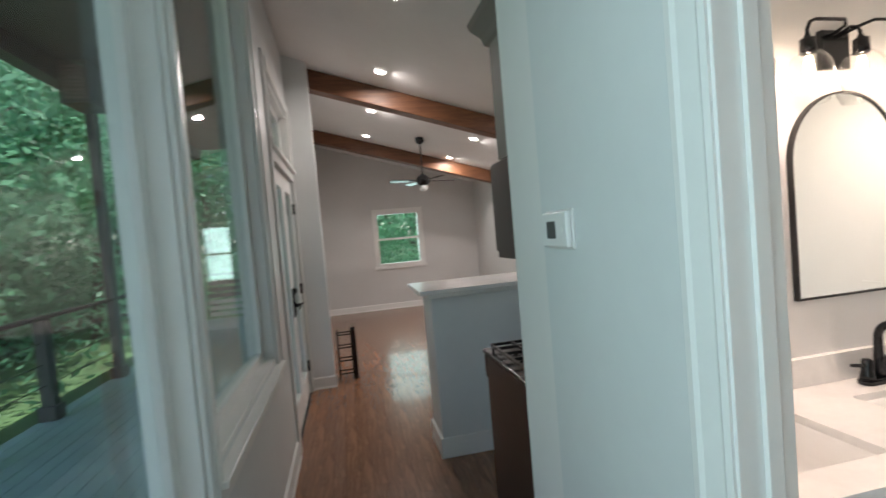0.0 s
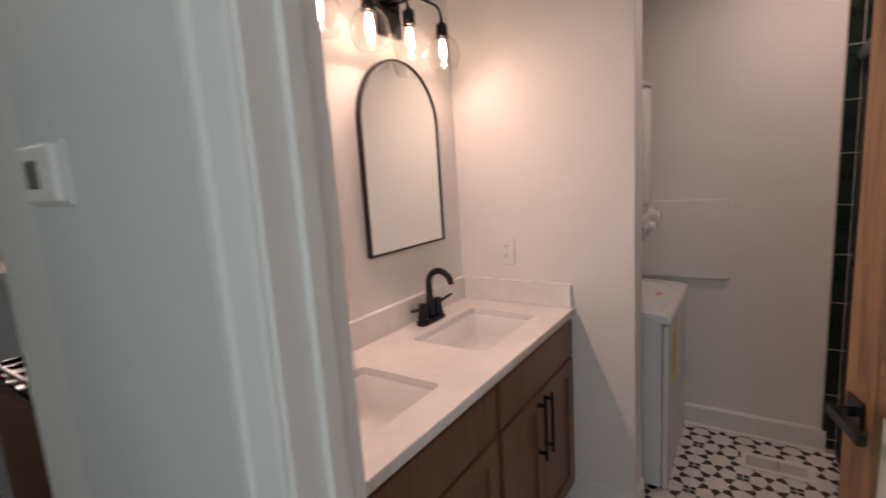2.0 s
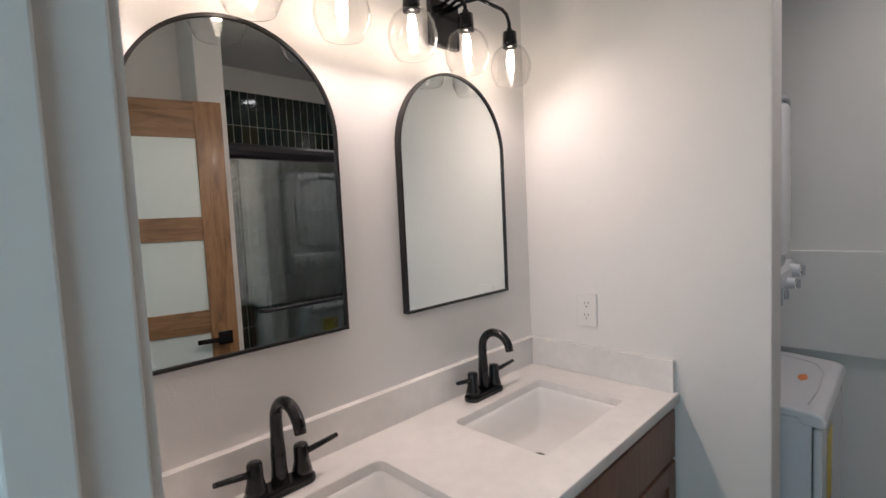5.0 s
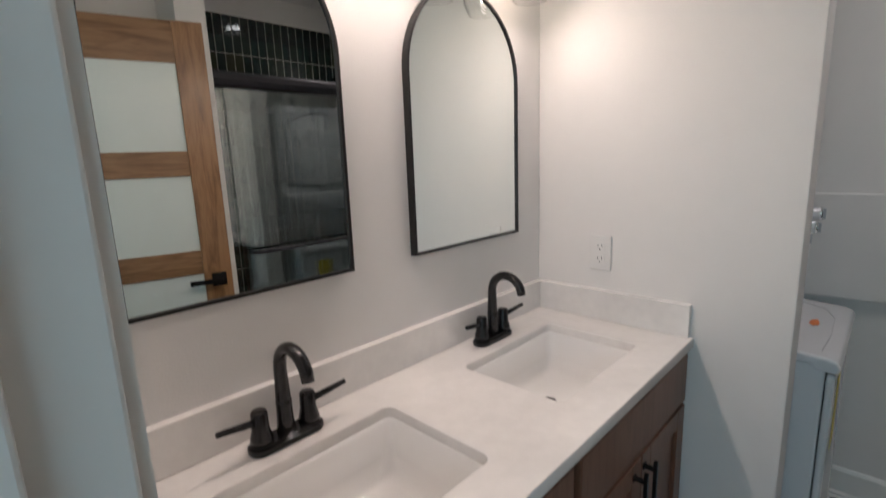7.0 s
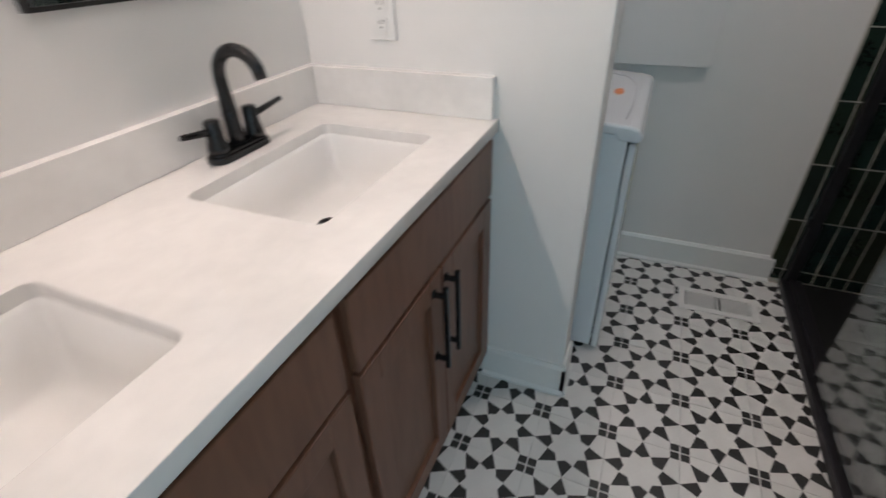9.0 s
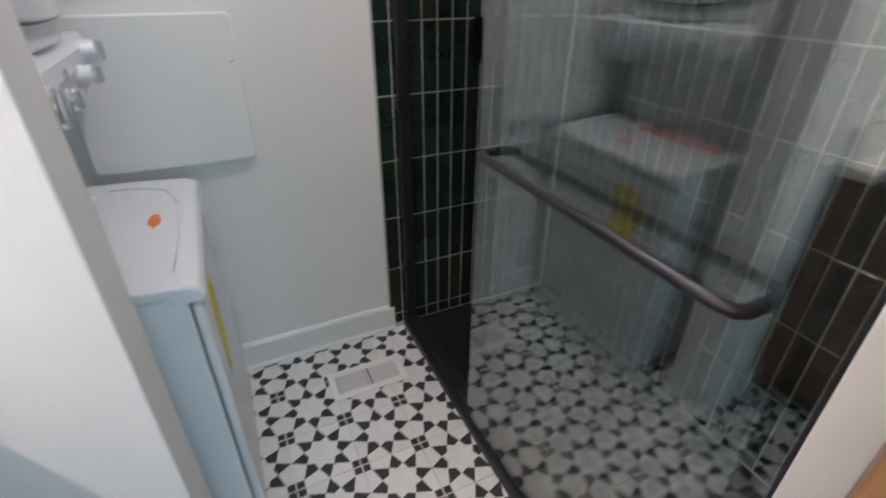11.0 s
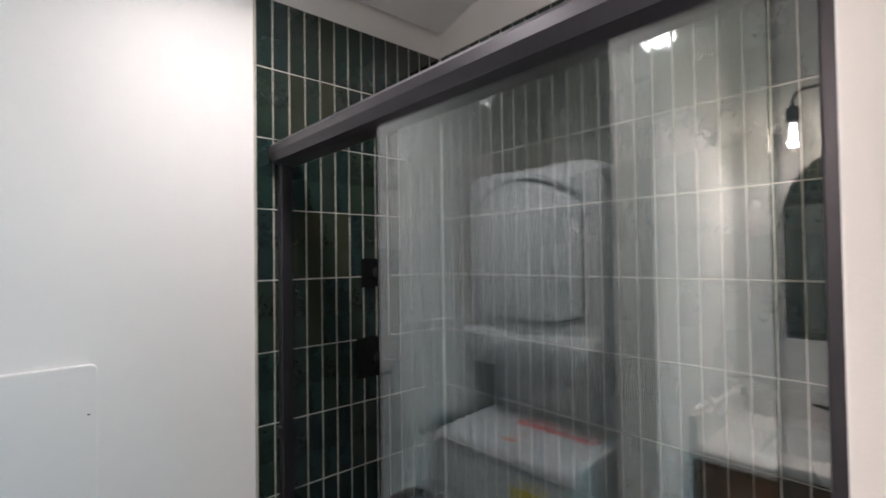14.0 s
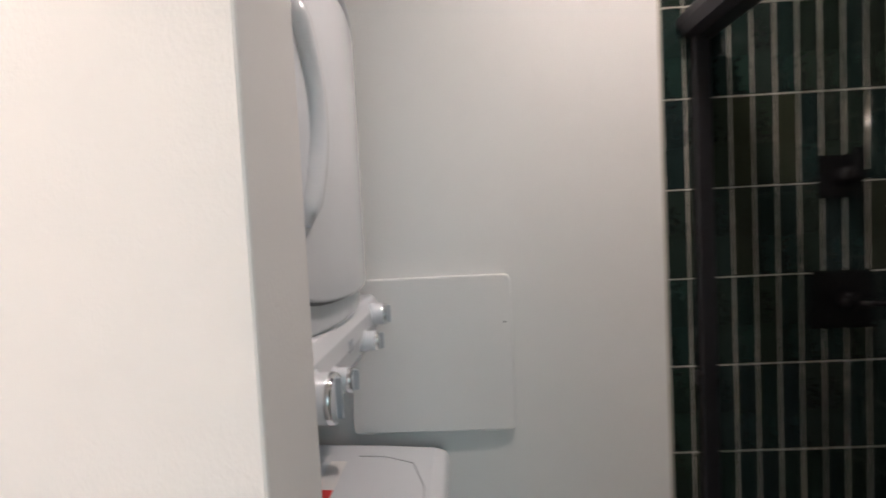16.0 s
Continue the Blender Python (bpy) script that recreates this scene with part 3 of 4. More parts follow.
add_tube(bm, [(x, y, lid_z(y) + 0.0005) for x, y in path], 0.0018, 6)
tagged(finish("lid_seam", bm, APPLIANCE_GREY, wash), "grey lid seam")
bm = bmesh.new()
bm.faces.new([bm.verts.new((2.70 + 0.036 * math.cos(2 * math.pi * k / 14) * (1 + 0.3 * math.sin(3 * k)), 0.545 + 0.014 * math.sin(2 * math.pi * k / 14), lid_z(0.545 + 0.014 * math.sin(2 * math.pi * k / 14)) + 0.001)) for k in range(14)])
tagged(finish("sticker", bm, ORANGE, wash, solid=0.0008), "small orange sticker on the lid")
bm = bmesh.new()
for x0, x1, mi in ((2.44, 2.78, 0), (2.78, 2.90, 1)):
    bm.faces.new([bm.verts.new((x, y, lid_z(y) + 0.001)) for x, y in ((x0, 0.685), (x1, 0.685), (x1, 0.722), (x0, 0.722))]).material_index = mi
tagged(finish("warning_label", bm, [RED, PLASTIC], wash, solid=0.0008), "red and white warning strip")
boxes("energy_label", [((WX0 + 0.125, 0.4585, 0.46), (WX0 + 0.245, 0.4592, 0.70))], YELLOW, wash, 0)
boxes("tower", [((WX0 + 0.01, 0.80, 0.823), (WX1 - 0.01, 1.20, 1.04))], APPLIANCE, wash, 0.004)
# the dryer: body, bowed front, console
bm = bmesh.new()
add_prism(bm, rounded(WX0, 1.035, WX1, 1.815, 0.06), 'y', 0.665, 1.20)
finish("dryer_body", bm, APPLIANCE, wash, 0.006)
bm = bmesh.new()
front_curve = [(WX0 + (WX1 - WX0) * k / 16, 0.655 - 0.052 * math.sin(math.pi * k / 16)) for k in range(17)]
add_prism(bm, [*front_curve, (WX1, 0.668), (WX0, 0.668)], 'z', 1.195, 1.788)
finish("dryer_front", bm, APPLIANCE, wash, 0.010, segments=3)
bm = bmesh.new()
cons = [(0.665, 1.035), (0.650, 1.045), (0.615, 1.095), (0.603, 1.140), (0.604, 1.170), (0.618, 1.195), (0.665, 1.196)]
add_prism(bm, cons, 'x', WX0, WX1)
finish("console", bm, APPLIANCE, wash, 0.008, segments=3)


def bowed(x):
    return 0.655 - 0.052 * math.sin(math.pi * (x - WX0) / (WX1 - WX0))


bm = bmesh.new()
xs = [WX0 + 0.055 + (WX1 - WX0 - 0.11) * k / 14 for k in range(15)]
rim = [(x, 1.240 + 0.035 * (2 * abs(k - 7) / 14) ** 4) for k, x in enumerate(xs)] + [(x, 1.752 - 0.09 * (2 * abs(k - 7) / 14) ** 2) for k, x in reversed(list(enumerate(xs)))]
fr_ = [bm.verts.new((x, bowed(x) - 0.016, z)) for x, z in rim]
bk_ = [bm.verts.new((x, bowed(x) + 0.002, z)) for x, z in rim]
for k in range(len(rim)):
    bm.faces.new((fr_[k], fr_[(k + 1) % len(rim)], bk_[(k + 1) % len(rim)], bk_[k]))
for k in range(14):
    bm.faces.new((fr_[k], fr_[k + 1], fr_[28 - k], fr_[29 - k])).smooth = True
finish("dryer_door", bm, APPLIANCE, wash, 0.006, segments=3)
bm = bmesh.new()
ring = [(x, bowed(x) - 0.003, z) for x, z in rim]
add_tube(bm, ring + ring[:2], 0.0045, 6)
tagged(finish("door_seam", bm, SEAM, wash), "dark gasket seam round the dryer door")
bm = bmesh.new()
add_tube(bm, [(x, bowed(x) - 0.006, 1.770 - 0.09 * (2 * abs(k - 7) / 14) ** 2) for k, x in enumerate(xs)], [0.003] + [0.010] * 13 + [0.003], 8)
tagged(finish("door_brow", bm, APPLIANCE_GREY, wash), "grey moulded brow over the door")
bm = bmesh.new()
add_tube(bm, [(WX0 + 0.10 + 0.05 * math.sin(math.pi * k / 10), bowed(WX0 + 0.13) - 0.014 - 0.008 * math.sin(math.pi * k / 10), 1.36 + 0.032 * k) for k in range(11)],
         [0.006] + [0.017] * 9 + [0.006], 12)
tagged(finish("door_grip", bm, APPLIANCE, wash), "curved moulded door grip")
for z in (1.38, 1.60):
    for dz in (-0.012, 0.006):
        tagged(boxes("hinge", [((WX1 - 0.052, bowed(WX1 - 0.05) - 0.018, z + dz), (WX1 - 0.038, bowed(WX1 - 0.05) + 0.004, z + dz + 0.010))], CHROME, wash, 0.001), "small chrome door hinge")
for kx, kz, r in ((2.45, 1.130, 0.034), (2.55, 1.122, 0.019), (2.79, 1.125, 0.020), (2.90, 1.160, 0.024)):
    bm = bmesh.new()
    add_lathe(bm, [(0.0, -0.034), (r * 0.86, -0.034), (r, -0.030), (r, -0.010), (r * 1.12, -0.006), (r * 1.12, 0.012), (0, 0.012)], (kx, 0.606, kz), 24, 'y')
    add_lathe(bm, [(r * 0.87, -0.0345), (r * 0.98, -0.0345), (r * 1.01, -0.031), (r * 1.01, -0.027)], (kx, 0.606, kz), 24, 'y', 1)
    add_box(bm, (kx - 0.003, 0.606 - 0.042, kz - r * 0.8), (kx + 0.003, 0.606 - 0.033, kz + r * 0.8), 2)
    tagged(finish("knob", bm, [APPLIANCE, CHROME, APPLIANCE_GREY], wash), "white control knob with chrome ring")
bm = bmesh.new()
for k in range(9):
    x = 2.42 + 0.022 * k
    add_box(bm, (x, 0.620, 1.084), (x + 0.009, 0.627, 1.088))
for x in (2.66, 2.68):
    add_box(bm, (x, 0.6015, 1.135), (x + 0.006, 0.606, 1.155))
tagged(finish("console_print", bm, APPLIANCE_GREY, wash), "fine grey printed marks", kind="stuff")

wash.location += Vector((-0.035, 0.012, 0))

# ---- shower ----
GY = -0.192
tagged(boxes("shower_pan", [((1.622, -0.862, 0.001), (XE - 0.012, GY - 0.03, 0.02))], SHOWER_FLOOR, bevel=0.002), "black shower floor pan", "shower pan", kind="structure")
enc = base("shower_enclosure", (2.31, GY, 0), "sliding glass shower doors in a dark metal frame", "shower door")
boxes("sill_track", [((1.630, GY - 0.045, 0.0), (XE - 0.013, GY + 0.030, 0.035)), ((1.630, GY - 0.006, 0.035), (XE - 0.013, GY + 0.002, 0.05))], PEWTER, enc, 0.004)
for x, w in ((XE - 0.040, 0.028), (1.621, 0.020)):
    boxes("side_jamb", [((x, GY - 0.020, 0.035), (x + w, GY + 0.018, 1.80))], PEWTER, enc, 0.003)
bm = bmesh.new()
add_prism(bm, [(GY - 0.035, 1.775), (GY + 0.012, 1.775), (GY + 0.036, 1.785), (GY + 0.048, 1.808), (GY + 0.044, 1.832), (GY + 0.026, 1.849), (GY - 0.035, 1.852)], 'x', 1.621, XE - 0.012)
finish("header_rail", bm, PEWTER, enc, 0.004, segments=3)


def pane(name, x0, x1, y0, y1):
    """A tall sheet of glass from x0 to x1; y0 and y1: where its two ends hang in the track."""
    bm = bmesh.new()
    add_prism(bm, [(x0, y0), (x1, y1), (x1, y1 + 0.006), (x0, y0 + 0.006)], 'z', 0.052, 1.80)
    return finish(name, bm, SHOWER_GLASS, enc)


pane("outer_glass", 1.688, 2.434, GY + 0.003, GY + 0.014)
pane("inner_glass", 1.642, 2.387, GY - 0.024, GY - 0.013)
bm = bmesh.new()
ty, tz = GY + 0.058, 0.968
pts = [(2.365, GY + 0.014, tz), (2.365, ty - 0.022, tz), (2.358, ty - 0.006, tz), (2.340, ty, tz), (1.76, ty, tz), (1.742, ty - 0.006, tz), (1.735, ty - 0.022, tz), (1.735, GY + 0.014, tz)]
add_tube(bm, pts, 0.0105, 14)
tagged(finish("towel_bar", bm, PEWTER, enc), "dark metal towel bar")
for x, z in ((XE - 0.026, 0.94), (XE - 0.026, 0.30)):
    boxes("bumper", [((x - 0.012, GY + 0.0, z - 0.018), (x + 0.013, GY + 0.027, z + 0.018))], PEWTER, enc, 0.004)


VY = -0.528


def valve(z, size, lever):
    v = base("shower_valve", (XE - 0.012, VY, z), "square black shower valve trim with lever", "shower valve")
    x = XE - 0.012
    boxes("plate", [((x - 0.010, VY - size / 2, z - size / 2), (x, VY + size / 2, z + size / 2))], BLACK, v, 0.004)
    bm = bmesh.new()
    add_lathe(bm, [(0.024, 0), (0.024, -0.03), (0.017, -0.034), (0.017, -0.058), (0.0, -0.058)], (x - 0.008, VY, z), 20, 'x')
    if lever:
        add_box(bm, (x - 0.068, VY - 0.010, z - 0.010), (x - 0.054, VY + 0.010, z + 0.062))
    else:
        add_tube(bm, [(x - 0.058, VY, z), (x - 0.085, VY - 0.03, z), (x - 0.09, VY - 0.085, z)], 0.008, 10)
    finish("handle", bm, BLACK, v, 0.001)
    return v


valve(1.425, 0.105, True)
valve(1.122, 0.145, False)

# shower head on a bar with a hand spray
hs = base("shower_fixture", (XE - 0.012, -0.66, 1.3), "black rain shower with hand spray on a riser", "shower")
bm = bmesh.new()
hx = XE - 0.06
add_tube(bm, [(hx, -0.70, 1.20), (hx, -0.70, 1.97), (hx - 0.01, -0.70, 2.02), (hx - 0.06, -0.69, 2.06), (hx - 0.18, -0.66, 2.06), (hx - 0.215, -0.655, 2.045), (hx - 0.225, -0.65, 2.01)], 0.011, 12)
for z in (1.25, 1.90):
    add_tube(bm, [(XE - 0.013, -0.70, z), (hx, -0.70, z)], 0.013, 10)
    add_lathe(bm, [(0.028, 0), (0.028, -0.01), (0.014, -0.02)], (XE - 0.012, -0.70, z), 16, 'x')
finish("riser", bm, BLACK, hs)
bm = bmesh.new()
add_lathe(bm, [(0.0, 0.0), (0.098, 0.0), (0.105, 0.006), (0.10, 0.014), (0.03, 0.026), (0.016, 0.05), (0, 0.05)], (hx - 0.225, -0.65, 1.955), 30)
finish("rain_head", bm, BLACK, hs)
bm = bmesh.new()
add_tube(bm, [(hx - 0.035, -0.66, 1.62), (hx - 0.06, -0.645, 1.74), (hx - 0.075, -0.635, 1.80)], [0.012, 0.014, 0.02], 12)
add_lathe(bm, [(0.0, 0.03), (0.03, 0.03), (0.048, 0.012), (0.048, 0.0), (0, 0.0)], (hx - 0.098, -0.63, 1.81), 20, 'x')
add_tube(bm, [(hx, -0.70, 1.70), (hx - 0.03, -0.675, 1.68)], 0.014, 10)
finish("hand_spray", bm, BLACK, hs)
bm = bmesh.new()
add_tube(bm, [(hx - 0.035, -0.66, 1.62), (hx - 0.03, -0.67, 1.45), (hx - 0.03, -0.71, 1.15), (hx - 0.02, -0.745, 0.98), (hx, -0.755, 0.94), (hx, -0.745, 1.02), (hx, -0.715, 1.15), (hx, -0.70, 1.21)], 0.0065, 8)
finish("hose", bm, BLACK, hs)

# ---- thermostat ----
TX = 0.625
th = base("thermostat", (TX, 1.19, 1.42), "white wall thermostat with a small grey display", "thermostat")
boxes("plate", [((TX - 0.006, 1.110, 1.420), (TX - 0.0005, 1.270, 1.527))], PLASTIC, th, 0.004)
boxes("case", [((TX - 0.023, 1.116, 1.426), (TX - 0.006, 1.264, 1.521))], PLASTIC, th, 0.006, segments=3)
tagged(boxes("display", [((TX - 0.0238, 1.178, 1.450), (TX - 0.0228, 1.232, 1.497))], material("display_grey", (0.06, 0.075, 0.075), 0.2), th, 0), "dark grey display")
for z in (1.467, 1.444):
    boxes("button", [((TX - 0.0245, 1.137, z), (TX - 0.0228, 1.149, z + 0.012))], PLASTIC, th, 0.001)

# recessed light in the bathroom ceiling
cl = base("recessed_light", (2.47, 0.0, CEIL_Z), "round white recessed light in the bathroom ceiling, lit", "downlight")
bm = bmesh.new()
add_lathe(bm, [(0.075, 0.0), (0.072, -0.006), (0.056, -0.004), (0.054, -0.001)], (2.47, 0.0, CEIL_Z), 24)
finish("ring", bm, TRIM, cl)
bm = bmesh.new()
add_lathe(bm, [(0.0, -0.003), (0.054, -0.003), (0.054, -0.0005), (0, -0.0005)], (2.47, 0.0, CEIL_Z), 24)
tagged(finish("lens", bm, DOWNLIGHT, cl), "glowing lens")
beam = lamp("recessed_beam", 'AREA', (2.47, 0.0, CEIL_Z - 0.012), CEILING_WATTS, (1.0, 0.86, 0.74), 0.10, (2.47, 0.0, 0))
beam.data.spread = radians(152)

# ---- hall and living room ----
def ceil_z(x):
    return 3.25 - 0.28 * x


structure("hall_floor_base", [((-0.55, -3.2, -0.15), (3.0, 9.75, -0.022))], DARK, "dark subfloor under the oak boards", category="floor")
bm = bmesh.new()
add_prism(bm, [(-0.55, ceil_z(-0.55)), (3.0, ceil_z(3.0)), (3.0, ceil_z(3.0) + 0.15), (-0.55, ceil_z(-0.55) + 0.15)], 'y', -3.2, 9.75)
tagged(finish("ceiling", bm, CEIL), "white sloped living room ceiling", "ceiling", kind="structure")
structure("wall_far", [((-0.55, 9.6, 0), (0.70, 9.75, 3.5)), ((1.60, 9.6, 0), (3.0, 9.75, 3.5)), ((0.70, 9.6, 0), (1.60, 9.75, 0.88)), ((0.70, 9.6, 1.97), (1.60, 9.75, 3.5))],
          LIVING_PAINT, "pale grey end wall of the living room with a window")
structure("wall_living_east", [((2.80, 1.56, 0), (3.0, 9.6, 3.4))], LIVING_PAINT, "pale grey side wall of the living room")
structure("wall_hall_south", [((-0.55, -3.3, 0), (0.722, -3.2, 3.5))], HALL_PAINT, "painted wall closing the hall")
structure("wall_pier", [((-0.40, 4.93, 0), (-0.165, 5.08, 3.5))], HALL_PAINT, "white projecting wall end beside the glazed doors", 0.003)
WF = -0.40
structure("wall_window", [((-0.55, -3.2, 0), (WF, -1.3, 3.5)), ((-0.55, -1.3, 0), (WF, 1.44, 0.55)), ((-0.55, 1.44, 0), (WF, 1.535, 3.5)), ((-0.55, 1.535, 0), (WF, 2.86, 0.83)),
                          ((-0.55, 2.86, 0), (WF, 3.50, 3.5)), ((-0.55, 3.50, 2.75), (WF, 4.86, 3.5)), ((-0.55, 4.86, 0), (WF, 9.6, 3.5)), ((-0.55, -1.3, 2.95), (WF, 2.86, 3.5)),
                          ((-0.55, 3.50, 2.10), (WF, 4.86, 2.20))], HALL_PAINT, "painted hall wall with tall windows and glazed doors")


def tall_window(y0, y1, z0, z1, name, c0=0.09, c1=0.09):
    w = tagged(new(name), "tall fixed window in a white moulded frame", "window", kind="structure")
    w.location = (WF, y0, z0)
    items = [((WF - 0.14, y0, z0), (WF - 0.0, y0 + 0.02, z1)), ((WF - 0.14, y1 - 0.02, z0), (WF, y1, z1)), ((WF - 0.14, y0 + .02, z0), (WF, y1 - .02, z0 + 0.02)), ((WF - 0.14, y0 + .02, z1 - 0.02), (WF, y1 - .02, z1))]
    f = 0.05
    items += [((WF - 0.11, y0 + 0.02, z0 + 0.02), (WF - 0.06, y0 + 0.02 + f, z1 - 0.02)), ((WF - 0.11, y1 - 0.02 - f, z0 + 0.02), (WF - 0.06, y1 - 0.02, z1 - 0.02)),
              ((WF - 0.11, y0 + .02 + f, z0 + 0.02), (WF - 0.06, y1 - .02 - f, z0 + 0.02 + f)), ((WF - 0.11, y0 + .02 + f, z1 - .02 - f), (WF - 0.06, y1 - .02 - f, z1 - 0.02))]
    boxes("frame", items, TRIM, w, 0.002)
    boxes("casing", [((WF + 0.0005, y0 - c0, z0 - 0.02), (WF + 0.018, y0 + 0.005, z1 + 0.09)), ((WF + 0.0005, y1 - 0.005, z0 - 0.02), (WF + 0.018, y1 + c1, z1 + 0.09)),
                     ((WF + 0.018, y0 - c0, z0 - 0.02), (WF + 0.028, y0 - c0 + 0.02, z1 + 0.09)), ((WF + 0.018, y1 + c1 - 0.02, z0 - 0.02), (WF + 0.028, y1 + c1, z1 + 0.09))], TRIM, w, 0.003)
    boxes("sill", [((WF - 0.02, y0 - c0, z0 - 0.045), (WF + 0.045, y1 + c1, z0 - 0.021)), ((WF + 0.0005, y0 - c0, z0 - 0.12), (WF + 0.016, y1 + c1, z0 - 0.046))], TRIM, w, 0.004)
    boxes("pane", [((WF - 0.088, y0 + 0.06, z0 + 0.06), (WF - 0.082, y1 - 0.06, z1 - 0.06))], CLEAR, w, 0)
    return w


tall_window(-1.3, 1.44, 0.55, 2.95, "window_1", c1=0.045)
tall_window(1.535, 2.86, 0.83, 2.95, "window_2", c0=0.045)
tall_window(3.56, 4.80, 2.22, 2.72, "window_3")


def glazed_door(y0, y1, hinge_at):
    d = base("glazed_door", (WF - 0.05, y0, 0), "white exterior glazed door with black hardware", "door", "glazed double doors")
    x0, x1, s = WF - 0.06, WF - 0.015, 0.11
    boxes("leaf", [((x0, y0, 0.02), (x1, y0 + s, 2.09)), ((x0, y1 - s, 0.02), (x1, y1, 2.09)), ((x0, y0 + s, 0.02), (x1, y1 - s, 0.25)), ((x0, y0 + s, 1.96), (x1, y1 - s, 2.09))], TRIM, d, 0.003)
    boxes("pane", [((WF - 0.04, y0 + s, 0.25), (WF - 0.034, y1 - s, 1.96))], CLEAR, d, 0)
    bm = bmesh.new()
    hy = y1 if hinge_at == 1 else y0
    for z in (0.28, 1.05, 1.83):
        add_box(bm, (x1, hy - 0.03, z - 0.05), (x1 + 0.022, hy + 0.03, z + 0.05))
    finish("hinge", bm, BLACK, d, 0.002)
    bm = bmesh.new()
    ly = y0 + 0.055 if hinge_at == 1 else y1 - 0.055
    add_box(bm, (x1, ly - 0.02, 0.88), (x1 + 0.012, ly + 0.02, 1.12))
    sgn = 1 if hinge_at == 1 else -1
    add_tube(bm, [(x1, ly, 0.97), (x1 + 0.055, ly, 0.97), (x1 + 0.06, ly + sgn * 0.02, 0.97), (x1 + 0.06, ly + sgn * 0.12, 0.965)], 0.009, 10)
    add_lathe(bm, [(0.02, 0), (0.02, 0.018), (0.0, 0.018)], (x1 + 0.01, ly, 1.09), 14, 'x')
    finish("handle", bm, BLACK, d, 0.001)
    return d


glazed_door(3.525, 4.178, 0)
glazed_door(4.182, 4.835, 1)
tagged(boxes("trim", [((WF + 0.0005, 3.41, 0), (WF + 0.018, 3.50, 2.84)), ((WF + 0.0005, 4.86, 0), (WF + 0.018, 4.925, 2.84)), ((WF + 0.0005, 3.502, 2.10), (WF + 0.018, 4.858, 2.20)), ((WF + 0.0005, 3.502, 2.75), (WF + 0.018, 4.858, 2.84))], TRIM, bevel=0.003),
       "white casing round the glazed doors", "trim", kind="structure")
baseboard("baseboard", (-3.2, 3.41), 'y', WF, 1)
baseboard("baseboard", (0.72, 1.56), 'y', 0.625, -1)
baseboard("baseboard", (-0.38, -0.152), 'x', 4.93, -1)
baseboard("baseboard", (-0.4, 2.8), 'x', 9.6, -1)

fwin = tagged(new("window_4"), "small white sash window in the far wall", "window", kind="structure")
fwin.location = (1.15, 9.6, 0.88)
boxes("frame", [((0.70, 9.585, 0.88), (0.745, 9.70, 1.97)), ((1.555, 9.585, 0.88), (1.60, 9.70, 1.97)), ((0.745, 9.585, 0.88), (1.555, 9.70, 0.93)), ((0.745, 9.585, 1.92), (1.555, 9.70, 1.97)),
                ((0.745, 9.62, 1.40), (1.555, 9.67, 1.44)), ((0.62, 9.57, 0.82), (1.68, 9.599, 0.878)), ((0.64, 9.58, 0.88), (0.699, 9.599, 2.03)), ((1.601, 9.58, 0.88), (1.66, 9.599, 2.03)), ((0.64, 9.58, 1.972), (1.66, 9.599, 2.03))], TRIM, fwin, 0.003)
boxes("pane", [((0.745, 9.645, 0.93), (1.555, 9.65, 1.40)), ((0.745, 9.645, 1.44), (1.555, 9.65, 1.92))], CLEAR, fwin, 0)


def ceiling_beam(y):
    bm = bmesh.new()
    add_prism(bm, [(-0.39, ceil_z(-0.39) - 0.004), (2.79, ceil_z(2.79) - 0.004), (2.79, ceil_z(2.79) - 0.21), (-0.39, ceil_z(-0.39) - 0.21)], 'y', y - 0.09, y + 0.09)
    return tagged(finish("ceiling_beam", bm, BEAM, bevel=0.008), "dark stained wooden beam across the sloped ceiling", "beam", "ceiling beams")


ceiling_beam(5.2)
ceiling_beam(8.1)


def downlight(x, y):
    d = base("downlight", (x, y, ceil_z(x)), "round white recessed ceiling light, lit", "downlight", "recessed ceiling lights")
    bm = bmesh.new()
    add_lathe(bm, [(0.065, 0.0), (0.062, -0.006), (0.048, -0.004), (0.046, -0.001)], (x, y, ceil_z(x) - 0.006), 20)
    finish("ring", bm, TRIM, d)
    bm = bmesh.new()
    add_lathe(bm, [(0.0, 0), (0.046, 0.0), (0.046, 0.004), (0, 0.004)], (x, y, ceil_z(x) - 0.010), 20)
    tagged(finish("lens", bm, DOWNLIGHT, d), "glowing lens")
    for o in d.children:
        o.matrix_parent_inverse = Matrix.Identity(4)
        o.data.transform(Matrix.Translation((-x, -y, -ceil_z(x))))
    d.rotation_euler = (0, math.atan(0.28), 0)
    return d


for x, y in ((0.52, 3.2), (0.54, 4.67), (0.54, 6.1), (0.54, 7.6), (1.91, 6.26), (1.90, 7.76), (1.90, 4.7)):
    downlight(x, y)
for x, y in ((0.54, 4.67), (0.54, 6.1), (1.91, 6.26), (1.90, 7.76)):
    lamp("downlight_beam", 'AREA', (x, y, ceil_z(x) - 0.03), 11, (1, 0.93, 0.85), 0.08, (x, y, 0))

